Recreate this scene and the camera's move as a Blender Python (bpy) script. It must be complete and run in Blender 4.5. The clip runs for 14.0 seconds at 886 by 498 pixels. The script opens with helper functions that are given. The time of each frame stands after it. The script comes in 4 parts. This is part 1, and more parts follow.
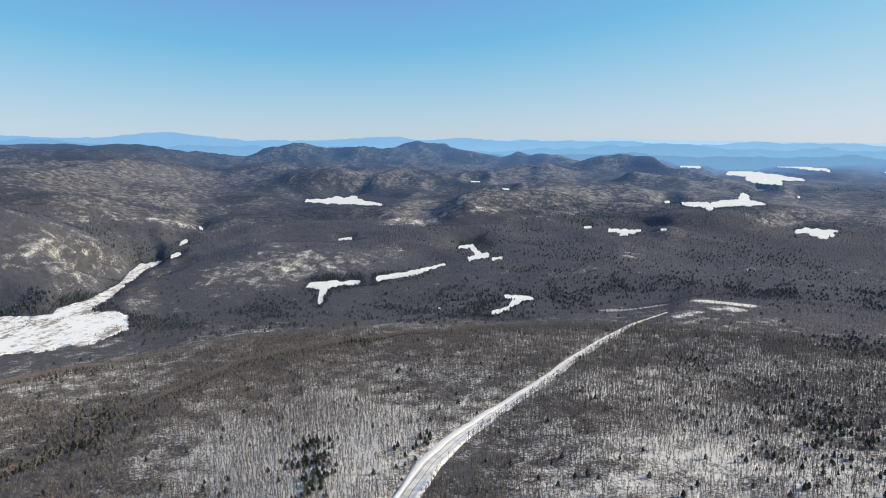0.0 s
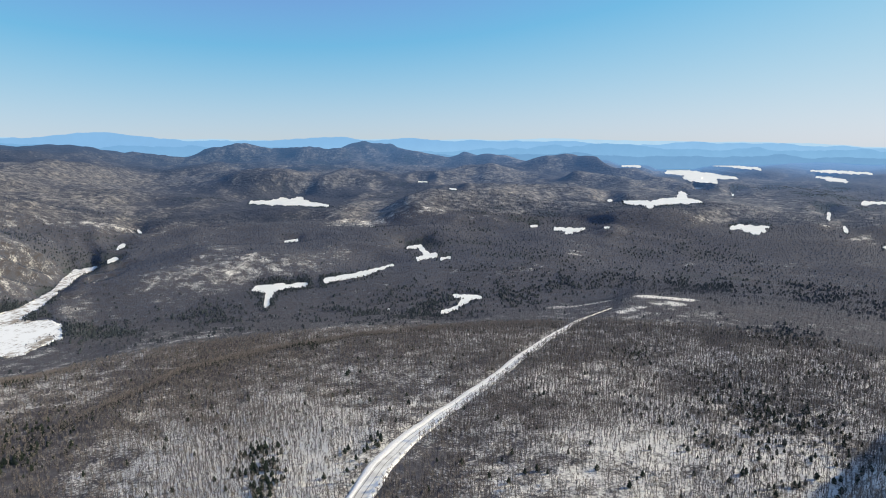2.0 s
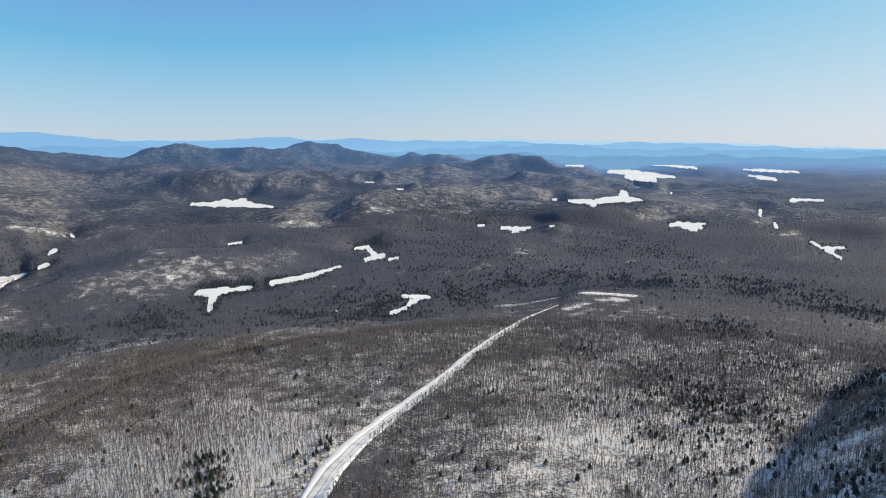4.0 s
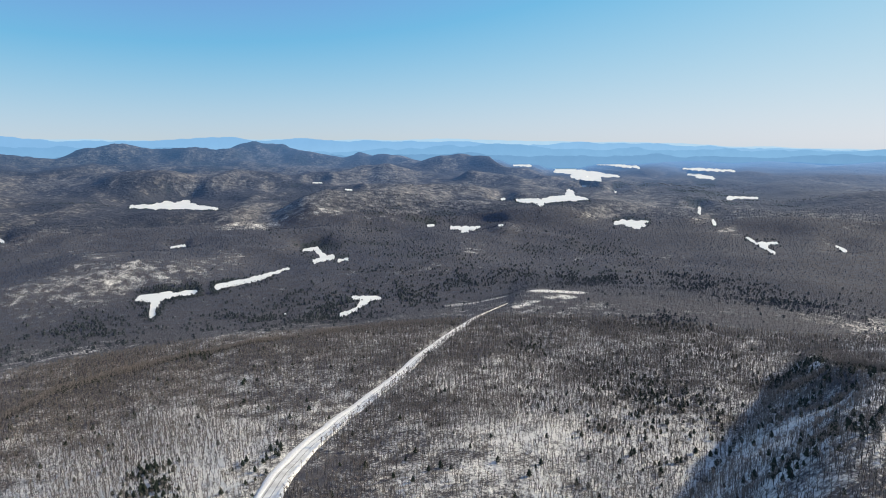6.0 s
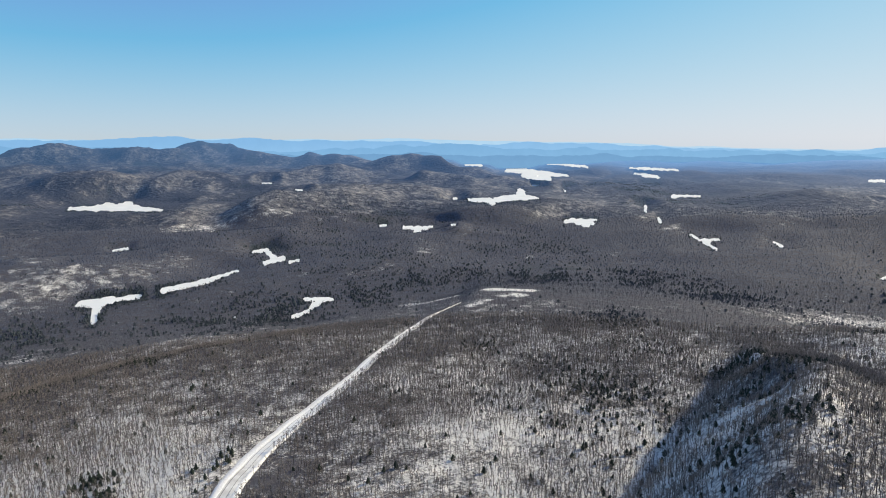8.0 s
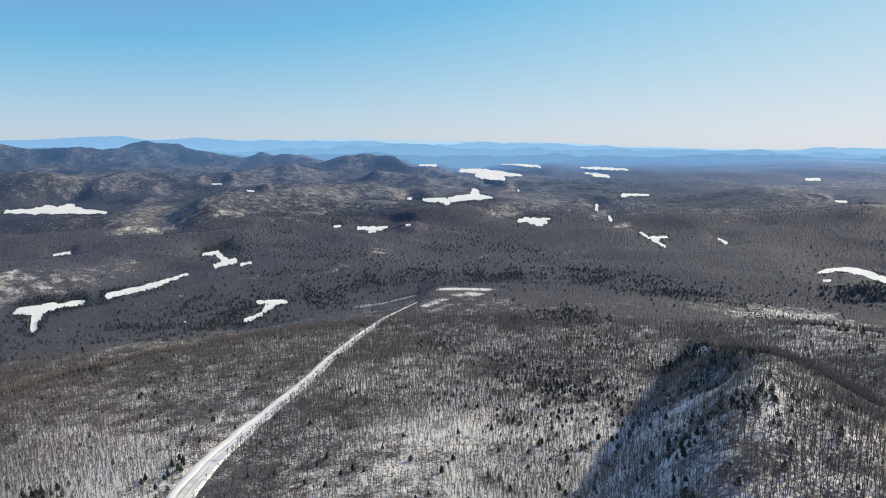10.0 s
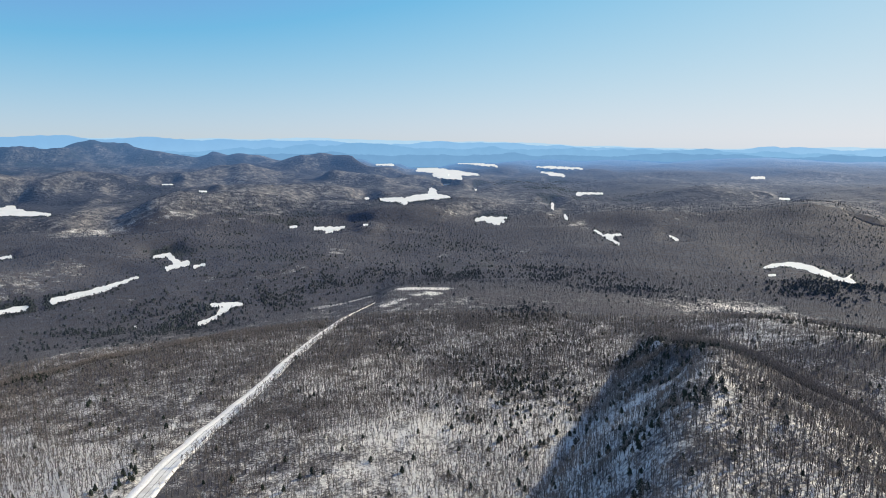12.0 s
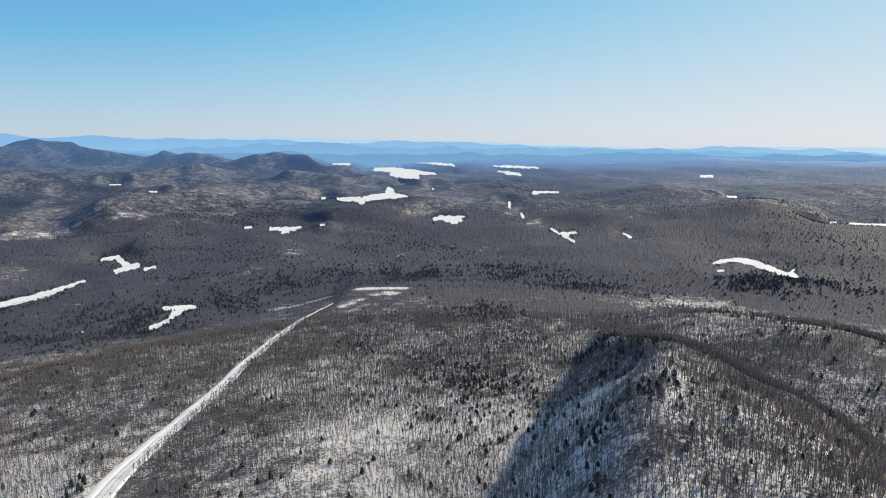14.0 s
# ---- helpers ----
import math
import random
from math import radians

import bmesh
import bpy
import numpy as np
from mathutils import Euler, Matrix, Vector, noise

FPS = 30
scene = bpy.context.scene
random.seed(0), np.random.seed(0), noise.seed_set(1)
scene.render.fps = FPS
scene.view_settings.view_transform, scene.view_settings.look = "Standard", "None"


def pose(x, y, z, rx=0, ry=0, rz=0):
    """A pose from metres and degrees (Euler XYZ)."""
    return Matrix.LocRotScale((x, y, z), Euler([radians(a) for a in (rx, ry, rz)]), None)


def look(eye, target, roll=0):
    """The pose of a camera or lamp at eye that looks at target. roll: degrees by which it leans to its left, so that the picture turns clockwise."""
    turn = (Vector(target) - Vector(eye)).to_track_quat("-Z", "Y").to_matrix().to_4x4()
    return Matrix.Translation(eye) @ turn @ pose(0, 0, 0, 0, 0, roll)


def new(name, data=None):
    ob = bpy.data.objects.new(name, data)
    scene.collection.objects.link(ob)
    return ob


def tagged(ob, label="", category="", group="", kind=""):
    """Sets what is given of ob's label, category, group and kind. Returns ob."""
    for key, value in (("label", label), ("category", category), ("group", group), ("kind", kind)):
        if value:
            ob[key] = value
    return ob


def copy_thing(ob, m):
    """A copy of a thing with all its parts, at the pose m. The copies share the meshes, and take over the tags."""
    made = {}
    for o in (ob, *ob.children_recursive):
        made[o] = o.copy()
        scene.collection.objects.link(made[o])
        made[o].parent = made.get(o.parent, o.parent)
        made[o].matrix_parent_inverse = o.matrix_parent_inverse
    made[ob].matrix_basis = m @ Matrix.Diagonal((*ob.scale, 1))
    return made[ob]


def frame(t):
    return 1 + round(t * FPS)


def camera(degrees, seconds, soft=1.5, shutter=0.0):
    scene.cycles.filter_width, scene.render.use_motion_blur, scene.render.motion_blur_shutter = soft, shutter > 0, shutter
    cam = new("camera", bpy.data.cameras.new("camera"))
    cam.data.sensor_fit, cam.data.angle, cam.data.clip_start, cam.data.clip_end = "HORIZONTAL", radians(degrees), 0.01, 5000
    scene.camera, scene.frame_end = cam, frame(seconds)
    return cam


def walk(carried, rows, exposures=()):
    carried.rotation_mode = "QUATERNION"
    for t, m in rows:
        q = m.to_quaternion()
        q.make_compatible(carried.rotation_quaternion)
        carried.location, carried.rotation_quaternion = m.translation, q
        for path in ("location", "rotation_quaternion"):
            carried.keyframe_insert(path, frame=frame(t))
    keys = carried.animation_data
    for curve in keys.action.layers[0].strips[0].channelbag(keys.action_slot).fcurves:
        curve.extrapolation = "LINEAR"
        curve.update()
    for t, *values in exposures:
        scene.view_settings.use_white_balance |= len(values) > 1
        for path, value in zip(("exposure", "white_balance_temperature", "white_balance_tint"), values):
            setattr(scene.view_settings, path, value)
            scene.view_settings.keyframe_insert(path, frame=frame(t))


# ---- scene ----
H = 236.0            # the lookout's height over the near road, metres
cam = camera(70.06, 14.0, soft=1.0)
walk(cam, [
    (0.0, pose(0, 0, H, 80.70, 0.69, -0.11)),
    (0.5, pose(0, 0, H, 80.69, 0.69, -1.29)),
    (1.0, pose(0, 0, H, 80.68, 0.72, -2.49)),
    (1.5, pose(0, 0, H, 80.67, 0.74, -3.69)),
    (2.0, pose(0, 0, H, 80.66, 0.76, -4.87)),
    (2.5, pose(0, 0, H, 80.64, 0.77, -6.05)),
    (3.0, pose(0, 0, H, 80.63, 0.78, -7.25)),
    (5.5, pose(0, 0, H, 80.56, 0.81, -13.14)),
    (6.0, pose(0, 0, H, 80.55, 0.82, -14.25)),
    (6.5, pose(0, 0, H, 80.54, 0.82, -15.34)),
    (7.0, pose(0, 0, H, 80.52, 0.81, -16.43)),
    (7.5, pose(0, 0, H, 80.49, 0.79, -17.51)),
    (8.0, pose(0, 0, H, 80.47, 0.77, -18.58)),
    (10.5, pose(0, 0, H, 80.40, 0.76, -23.68)),
    (11.0, pose(0, 0, H, 80.38, 0.76, -24.65)),
    (11.5, pose(0, 0, H, 80.36, 0.75, -25.60)),
    (12.0, pose(0, 0, H, 80.32, 0.72, -26.54)),
    (12.5, pose(0, 0, H, 80.29, 0.71, -27.51)),
    (13.0, pose(0, 0, H, 80.27, 0.69, -28.47)),
    (13.5, pose(0, 0, H, 80.24, 0.67, -29.43)),
    (14.0, pose(0, 0, H, 80.21, 0.64, -30.38)),
], exposures=[(0.0, 0.3), (14.0, 0.3)])

# ---- sky and sun ----
SUN_AZ, SUN_EL = 84.0, 25.5       # degrees right of the first view, and over the horizon
world = bpy.data.worlds.new("winter_sky")
scene.world = world
world.use_nodes = True
wn = world.node_tree
sky = wn.nodes.new("ShaderNodeTexSky")
sky.sky_type = "NISHITA"
sky.sun_disc = False
sky.sun_elevation, sky.sun_rotation = radians(SUN_EL), radians(SUN_AZ)
sky.altitude, sky.air_density, sky.dust_density, sky.ozone_density = 900, 1.0, 0.3, 4.0


def sky_step(operation, value, link):
    n = wn.nodes.new("ShaderNodeVectorMath")
    n.operation = operation
    wn.links.new(link, n.inputs[0])
    if isinstance(value, tuple):
        n.inputs[1].default_value = value
    else:
        wn.links.new(value, n.inputs[1])
    return n.outputs[0]


# dry winter air: light scattered more than once fills the sky evenly, so that it does not glare towards the sun
clear_air = sky_step("MAXIMUM", (0.62, 0.8, 0.7), sky_step("SUBTRACT", (1.288, 1.388, 2.6), sky.outputs[0]))
filled = sky_step("DIVIDE", sky_step("ADD", (2.719, 1.75, 0.45), clear_air), clear_air)
wn.links.new(sky_step("MULTIPLY", (6.9, 6.78, 6.55), filled), wn.nodes["Background"].inputs[0])
wn.nodes["Background"].inputs[1].default_value = 0.110
sun_data = bpy.data.lights.new("sun", "SUN")
sun_data.energy, sun_data.angle, sun_data.color = 5.0, radians(0.53), (1.0, 0.865, 0.62)
sun = new("sun", sun_data)
sun.matrix_world = look((0, 0, 900), (-math.sin(radians(SUN_AZ)) * 900, -math.cos(radians(SUN_AZ)) * 900,
                                       900 - 900 * math.tan(radians(SUN_EL))))

# ---- materials ----


def material(name, rough=0.9):
    m = bpy.data.materials.new(name)
    m.use_nodes = True
    b = m.node_tree.nodes["Principled BSDF"]
    b.inputs["Roughness"].default_value = rough
    b.inputs["Specular IOR Level"].default_value = 0.2
    return m, m.node_tree, b


def node(nt, kind, **values):
    n = nt.nodes.new(kind)
    for k, v in values.items():
        if k in n.inputs:
            n.inputs[k].default_value = v
    return n


def noise_of(nt, scale, detail=3.0, rough=0.55, vector=None):
    n = node(nt, "ShaderNodeTexNoise", Scale=scale, Detail=detail, Roughness=rough)
    nt.links.new(vector or place_of(nt), n.inputs["Vector"])
    return n.outputs[0]


def place_of(nt):
    return nt.nodes.new("ShaderNodeNewGeometry").outputs["Position"]


def ramp(nt, value, stops):
    r = nt.nodes.new("ShaderNodeValToRGB")
    el = r.color_ramp.elements
    while len(el) < len(stops):
        el.new(0.5)
    for e, (p, c) in zip(el, stops):
        e.position = p
        e.color = (*c, 1) if len(c) == 3 else c
    nt.links.new(value, r.inputs[0])
    return r.outputs[0]


def mix(nt, fac, a, b, mode="MIX"):
    m = nt.nodes.new("ShaderNodeMix")
    m.data_type, m.blend_type = "RGBA", mode
    for i, v in ((0, fac), (6, a), (7, b)):
        if hasattr(v, "is_linked"):
            nt.links.new(v, m.inputs[i])
        else:
            m.inputs[i].default_value = v if i == 0 else (*v, 1)
    return m.outputs[2]


def calc(nt, op, a, b=0.0, clamp=False):
    m = nt.nodes.new("ShaderNodeMath")
    m.operation, m.use_clamp = op, clamp
    for i, v in ((0, a), (1, b)):
        if hasattr(v, "is_linked"):
            nt.links.new(v, m.inputs[i])
        else:
            m.inputs[i].default_value = v
    return m.outputs[0]


def attribute(nt, name):
    a = nt.nodes.new("ShaderNodeAttribute")
    a.attribute_name = name
    return a.outputs["Fac"]


def bump(nt, b, height, strength, distance):
    n = node(nt, "ShaderNodeBump", Strength=strength, Distance=distance)
    nt.links.new(height, n.inputs["Height"])
    nt.links.new(n.outputs[0], b.inputs["Normal"])


SNOW = (0.82, 0.80, 0.75)


def make_ground_material():
    """Old snow with litter and brush showing through; 'open' says how much snow shows under the woods."""
    m, nt, b = material("snowy_forest_floor", 0.85)
    fine = noise_of(nt, 0.42, 4.0, 0.7)
    mid = noise_of(nt, 0.045, 4.0, 0.6)
    wide = noise_of(nt, 0.007, 3.0, 0.6)
    litter = mix(nt, noise_of(nt, 0.03, 3.0), (0.104, 0.101, 0.108), (0.084, 0.083, 0.090))
    litter = mix(nt, calc(nt, "MULTIPLY", fine, 0.5), litter, (0.19, 0.175, 0.172))
    # far litter tinted blue: distance haze painted into the base colour
    litter = mix(nt, attribute(nt, "haze_veil"), (0.057, 0.076, 0.116), litter)
    snow = mix(nt, mid, (0.66, 0.64, 0.59), SNOW)
    crust = noise_of(nt, 0.9, 3.0, 0.7)
    snow = mix(nt, ramp(nt, crust, [(0.30, (0.4, 0.4, 0.4)), (0.48, (0, 0, 0))]), snow, (0.22, 0.20, 0.17))
    v = calc(nt, "ADD", calc(nt, "MULTIPLY", fine, 0.55), calc(nt, "MULTIPLY", mid, 0.45))
    v = calc(nt, "ADD", v, calc(nt, "MULTIPLY", calc(nt, "SUBTRACT", wide, 0.5), 0.35))
    v = calc(nt, "ADD", v, calc(nt, "SUBTRACT", attribute(nt, "open"), 0.5))
    v = calc(nt, "ADD", v, calc(nt, "MULTIPLY", calc(nt, "SUBTRACT", attribute(nt, "haze_veil"), 1.0), 0.13))      # farther woods are seen through their crowns
    share = ramp(nt, v, [(0.46, (0, 0, 0)), (0.60, (1, 1, 1))])
    crowns = noise_of(nt, 0.09, 5.0, 0.7)
    litter = mix(nt, ramp(nt, crowns, [(0.36, (0, 0, 0)), (0.62, (1, 1, 1))]), (0.070, 0.064, 0.068), litter)
    stand = calc(nt, "ADD", attribute(nt, "ever"), calc(nt, "SUBTRACT", crowns, 0.5))
    cover = mix(nt, share, litter, snow)
    cover = mix(nt, ramp(nt, stand, [(0.30, (0, 0, 0)), (0.60, (1, 1, 1))]), cover, (0.050, 0.060, 0.062))
    nt.links.new(cover, b.inputs["Base Color"])
    bump(nt, b, calc(nt, "ADD", fine, crowns), 0.6, 3.0)
    return m


def make_lake_material():
    m, nt, b = material("snow_on_lake_ice", 0.7)
    drift = noise_of(nt, 0.02, 4.0, 0.6)
    small = noise_of(nt, 0.25, 3.0, 0.6)
    col = mix(nt, ramp(nt, drift, [(0.35, (0, 0, 0)), (0.65, (1, 1, 1))]), (0.76, 0.77, 0.73), (0.86, 0.86, 0.81))
    nt.links.new(mix(nt, calc(nt, "MULTIPLY", small, 0.2), col, (0.64, 0.64, 0.61)), b.inputs["Base Color"])
    bump(nt, b, small, 0.3, 0.3)
    return m


def make_marsh_material():
    """Snow blown thin over sedge and low brush."""
    m, nt, b = material("snow_over_sedge", 0.75)
    turned = node(nt, "ShaderNodeMapping")
    turned.inputs["Rotation"].default_value = (0, 0, radians(34))
    turned.inputs["Scale"].default_value = (0.030, 0.010, 0.03)
    nt.links.new(place_of(nt), turned.inputs["Vector"])
    streak = noise_of(nt, 1.0, 6.0, 0.68, turned.outputs[0])
    small = noise_of(nt, 0.10, 5.0, 0.7)
    v = calc(nt, "ADD", calc(nt, "MULTIPLY", streak, 0.55), calc(nt, "MULTIPLY", small, 0.45))
    col = mix(nt, ramp(nt, v, [(0.50, (0, 0, 0)), (0.575, (1, 1, 1))]), (0.84, 0.84, 0.81), (0.30, 0.26, 0.21))
    nt.links.new(col, b.inputs["Base Color"])
    bump(nt, b, small, 0.4, 0.5)
    return m


def make_wood_material(name, dark, light, rough=0.9):
    m, nt, b = material(name, rough)
    info = nt.nodes.new("ShaderNodeNewGeometry")
    stand = noise_of(nt, 0.012, 3.0, 0.6)
    col = mix(nt, info.outputs["Random Per Island"], dark, light)
    nt.links.new(mix(nt, calc(nt, "MULTIPLY", stand, 0.6), col, tuple(c * 0.62 for c in dark)), b.inputs["Base Color"])
    return m


def make_road_material():
    """Salted asphalt as far as the bend, packed snow past it."""
    m, nt, b = material("salted_asphalt", 0.8)
    grit = noise_of(nt, 1.5, 4.0, 0.7)
    long = noise_of(nt, 0.08, 3.0, 0.6)
    col = mix(nt, grit, (0.52, 0.50, 0.46), (0.64, 0.62, 0.58))
    place = nt.nodes.new("ShaderNodeSeparateXYZ")
    nt.links.new(place_of(nt), place.inputs[0])
    packed = nt.nodes.new("ShaderNodeMapRange")
    nt.links.new(calc(nt, "ADD", place.outputs[1], calc(nt, "MULTIPLY", long, 120.0)), packed.inputs[0])
    packed.inputs[1].default_value, packed.inputs[2].default_value = 490, 560
    col = mix(nt, packed.outputs[0], col, (0.82, 0.81, 0.77))
    nt.links.new(mix(nt, ramp(nt, long, [(0.42, (0, 0, 0)), (0.64, (1, 1, 1))]), col, (0.78, 0.77, 0.73)), b.inputs["Base Color"])
    bump(nt, b, grit, 0.3, 0.05)
    return m


def make_bank_material():
    m, nt, b = material("ploughed_snow", 0.75)
    lump = noise_of(nt, 0.8, 4.0, 0.65)
    nt.links.new(mix(nt, ramp(nt, lump, [(0.3, (0, 0, 0)), (0.6, (1, 1, 1))]), (0.68, 0.66, 0.61), (0.84, 0.83, 0.80)), b.inputs["Base Color"])
    bump(nt, b, lump, 0.6, 0.4)
    return m


def make_hazed_land_material():
    """The plain of the far distance, a backdrop: woods and snow, haze painted in as blue glow."""
    m, nt, b = material("hazed_far_land", 0.9)
    patch = noise_of(nt, 0.004, 5.0, 0.62)
    fine = noise_of(nt, 0.05, 4.0, 0.65)
    col = mix(nt, ramp(nt, patch, [(0.35, (0, 0, 0)), (0.65, (1, 1, 1))]), (0.027, 0.031, 0.041), (0.060, 0.061, 0.073))
    show = calc(nt, "ADD", attribute(nt, "open"), calc(nt, "MULTIPLY", calc(nt, "SUBTRACT", fine, 0.5), 1.1))
    col = mix(nt, ramp(nt, show, [(0.36, (0, 0, 0)), (0.74, (0.8, 0.8, 0.8))]), col, (0.42, 0.39, 0.35))
    crowns = noise_of(nt, 0.03, 5.0, 0.7)
    col = mix(nt, ramp(nt, crowns, [(0.36, (0, 0, 0)), (0.60, (1, 1, 1))]), (0.055, 0.055, 0.065), col)
    stand = calc(nt, "ADD", attribute(nt, "ever"), calc(nt, "SUBTRACT", crowns, 0.5))
    col = mix(nt, ramp(nt, stand, [(0.28, (0, 0, 0)), (0.52, (0.85, 0.85, 0.85))]), col, (0.036, 0.046, 0.050))
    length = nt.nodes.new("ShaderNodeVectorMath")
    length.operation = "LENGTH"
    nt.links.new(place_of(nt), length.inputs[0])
    # haze put into the emission, bluer and brighter with distance
    haze_glow = ramp(nt, calc(nt, "MULTIPLY", length.outputs["Value"], 1 / 5000), [(0.46, (0.008, 0.014, 0.026)), (0.60, (0.016, 0.032, 0.064)), (0.74, (0.028, 0.060, 0.124)), (0.87, (0.056, 0.130, 0.260)), (0.97, (0.105, 0.235, 0.430))])
    thin = ramp(nt, calc(nt, "MULTIPLY", length.outputs["Value"], 1 / 5000), [(0.50, (1, 1, 1)), (0.95, (0.30, 0.30, 0.30))])   # base colour dimmed far off, where haze would hide it
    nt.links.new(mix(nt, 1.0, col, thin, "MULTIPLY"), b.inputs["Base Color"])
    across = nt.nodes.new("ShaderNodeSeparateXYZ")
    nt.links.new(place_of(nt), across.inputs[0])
    sunward_glow = nt.nodes.new("ShaderNodeMapRange")      # the painted haze is brighter towards the sun
    nt.links.new(across.outputs[0], sunward_glow.inputs[0])
    sunward_glow.inputs[1].default_value, sunward_glow.inputs[2].default_value = -1200, 2600
    sunward_glow.inputs[3].default_value, sunward_glow.inputs[4].default_value = 0.52, 1.3
    nt.links.new(sunward_glow.outputs[0], b.inputs["Emission Strength"])
    nt.links.new(haze_glow, b.inputs["Emission Color"])
    bump(nt, b, calc(nt, "ADD", fine, crowns), 0.8, 10.0)
    return m


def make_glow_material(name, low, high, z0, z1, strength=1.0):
    """Far ridges as a plain glowing backdrop: their haze is painted in, paler towards the foot."""
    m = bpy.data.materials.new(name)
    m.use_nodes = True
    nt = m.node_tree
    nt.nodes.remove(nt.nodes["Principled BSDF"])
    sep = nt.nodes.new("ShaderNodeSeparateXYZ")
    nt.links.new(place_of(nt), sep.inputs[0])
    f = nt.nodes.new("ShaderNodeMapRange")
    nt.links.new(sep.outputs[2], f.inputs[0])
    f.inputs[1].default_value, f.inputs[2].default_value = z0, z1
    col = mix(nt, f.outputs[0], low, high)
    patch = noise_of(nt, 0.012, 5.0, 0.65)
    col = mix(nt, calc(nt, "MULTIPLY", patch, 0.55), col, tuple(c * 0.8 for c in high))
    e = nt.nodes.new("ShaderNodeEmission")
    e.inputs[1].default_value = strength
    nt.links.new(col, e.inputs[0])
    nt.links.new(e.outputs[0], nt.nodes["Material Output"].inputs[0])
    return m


M_GROUND = make_ground_material()
M_LAKE = make_lake_material()
M_TWIG = make_wood_material("bare_twigs", (0.238, 0.206, 0.182), (0.345, 0.302, 0.272))
M_BARK = make_wood_material("grey_bark", (0.066, 0.060, 0.055), (0.118, 0.107, 0.099))
# the next two are bare woods with distance haze painted in as a blue tint
M_HAZED_WOODS = make_wood_material("hazed_far_woods", (0.062, 0.086, 0.136), (0.100, 0.130, 0.190))
M_HAZED_MIDWOODS = make_wood_material("hazed_valley_woods", (0.118, 0.122, 0.142), (0.176, 0.180, 0.203))
M_NEEDLE = make_wood_material("evergreen_needles", (0.026, 0.036, 0.027), (0.050, 0.064, 0.046))
# needles lightened and blued, again for distance haze
M_HAZED_NEEDLE = make_wood_material("hazed_evergreens", (0.036, 0.046, 0.052), (0.064, 0.078, 0.086))
M_MARSH = make_marsh_material()
M_TRACK = make_wood_material("wet_tarmac", (0.13, 0.12, 0.11), (0.20, 0.19, 0.18), 0.6)
M_POST = make_wood_material("weathered_post", (0.10, 0.09, 0.08), (0.16, 0.15, 0.13))
M_HAZED_FARLAND = make_hazed_land_material()
M_ROAD = make_road_material()
M_BANK = make_bank_material()

# ---- the lie of the land ----


def lattice(ix, iy, seed):
    h = (ix.astype(np.int64) * 374761393 + iy.astype(np.int64) * 668265263 + seed * 974711) & 0x7FFFFFFF
    h = ((h ^ (h >> 13)) * 1274126177) & 0x7FFFFFFF
    return ((h ^ (h >> 16)) & 0xFFFF) / 65535.0


def vnoise(x, y, seed=0):
    x, y = np.asarray(x, float), np.asarray(y, float)
    ix, iy = np.floor(x), np.floor(y)
    fx, fy = x - ix, y - iy
    fx, fy = fx * fx * (3 - 2 * fx), fy * fy * (3 - 2 * fy)
    a, b = lattice(ix, iy, seed), lattice(ix + 1, iy, seed)
    c, d = lattice(ix, iy + 1, seed), lattice(ix + 1, iy + 1, seed)
    return (a + (b - a) * fx) * (1 - fy) + (c + (d - c) * fx) * fy


def fbm(x, y, size, seed=0, octaves=4):
    """Between about -1 and 1, with features of that size in metres."""
    total, amp, norm = 0.0, 1.0, 0.0
    for k in range(octaves):
        total = total + amp * (2 * vnoise(np.asarray(x) / size + 17.3 * k, np.asarray(y) / size - 9.1 * k, seed + k) - 1)
        norm += amp
        amp, size = amp * 0.5, size * 0.5
    return total / norm * 1.4


def step(a, b, v):
    t = np.clip((np.asarray(v, float) - a) / (b - a), 0, 1)
    return t * t * (3 - 2 * t)


def spot(az, r):
    """Plan place of a bearing (degrees right of the first view) and a range from the lookout."""
    return r * math.sin(radians(az)), r * math.cos(radians(az))


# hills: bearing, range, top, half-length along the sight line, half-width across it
MASSIF = [  # the long wooded massif
    (-11.0, 4150, 136, 798, 1234), (3.2, 4150, 115, 798, 1299), (-14.7, 4336, 196, 262, 260), (-12.8, 4402, 203, 262, 281),
    (-10.8, 4402, 220, 262, 262), (-8.5, 4402, 220, 262, 262), (-6.7, 4336, 208, 262, 224), (-4.5, 4336, 204, 262, 237),
    (-2.3, 4336, 204, 262, 204), (-0.4, 4336, 215, 262, 204), (1.6, 4269, 181, 262, 234), (4.5, 4269, 181, 262, 234),
    (7.1, 4336, 191, 262, 119), (9.2, 4205, 170, 262, 197), (10.6, 4141, 138, 262, 227),
]
SPURS = [  # its lower spurs
    (-16.2, 3800, 120, 335, 377), (-13.7, 3530, 104, 236, 331), (-9.0, 3304, 117, 197, 248), (-11.6, 3260, 112, 177, 204),
    (-6.0, 3260, 110, 197, 255), (-2.2, 3380, 71, 178, 264), (-5.2, 3330, 51, 168, 188), (-0.1, 3304, 102, 216, 310),
    (5.2, 3396, 94, 197, 319), (8.1, 3530, 120, 197, 221),
]
FRONT = [  # the hills before it
    (9.0, 2650, 13, 472, 663), (3.1, 2480, 64, 205, 163), (1.2, 2430, 46, 189, 114), (6.3, 2500, 37, 173, 110),
    (10.1, 2620, 74, 205, 184), (7.6, 2780, 73, 220, 174), (13.1, 2800, 71, 236, 241), (15.7, 2700, 34, 205, 148),
    (12.2, 2450, 22, 94, 74), (14.9, 2440, 13, 89, 115), (16.9, 2430, 7, 89, 106),
]
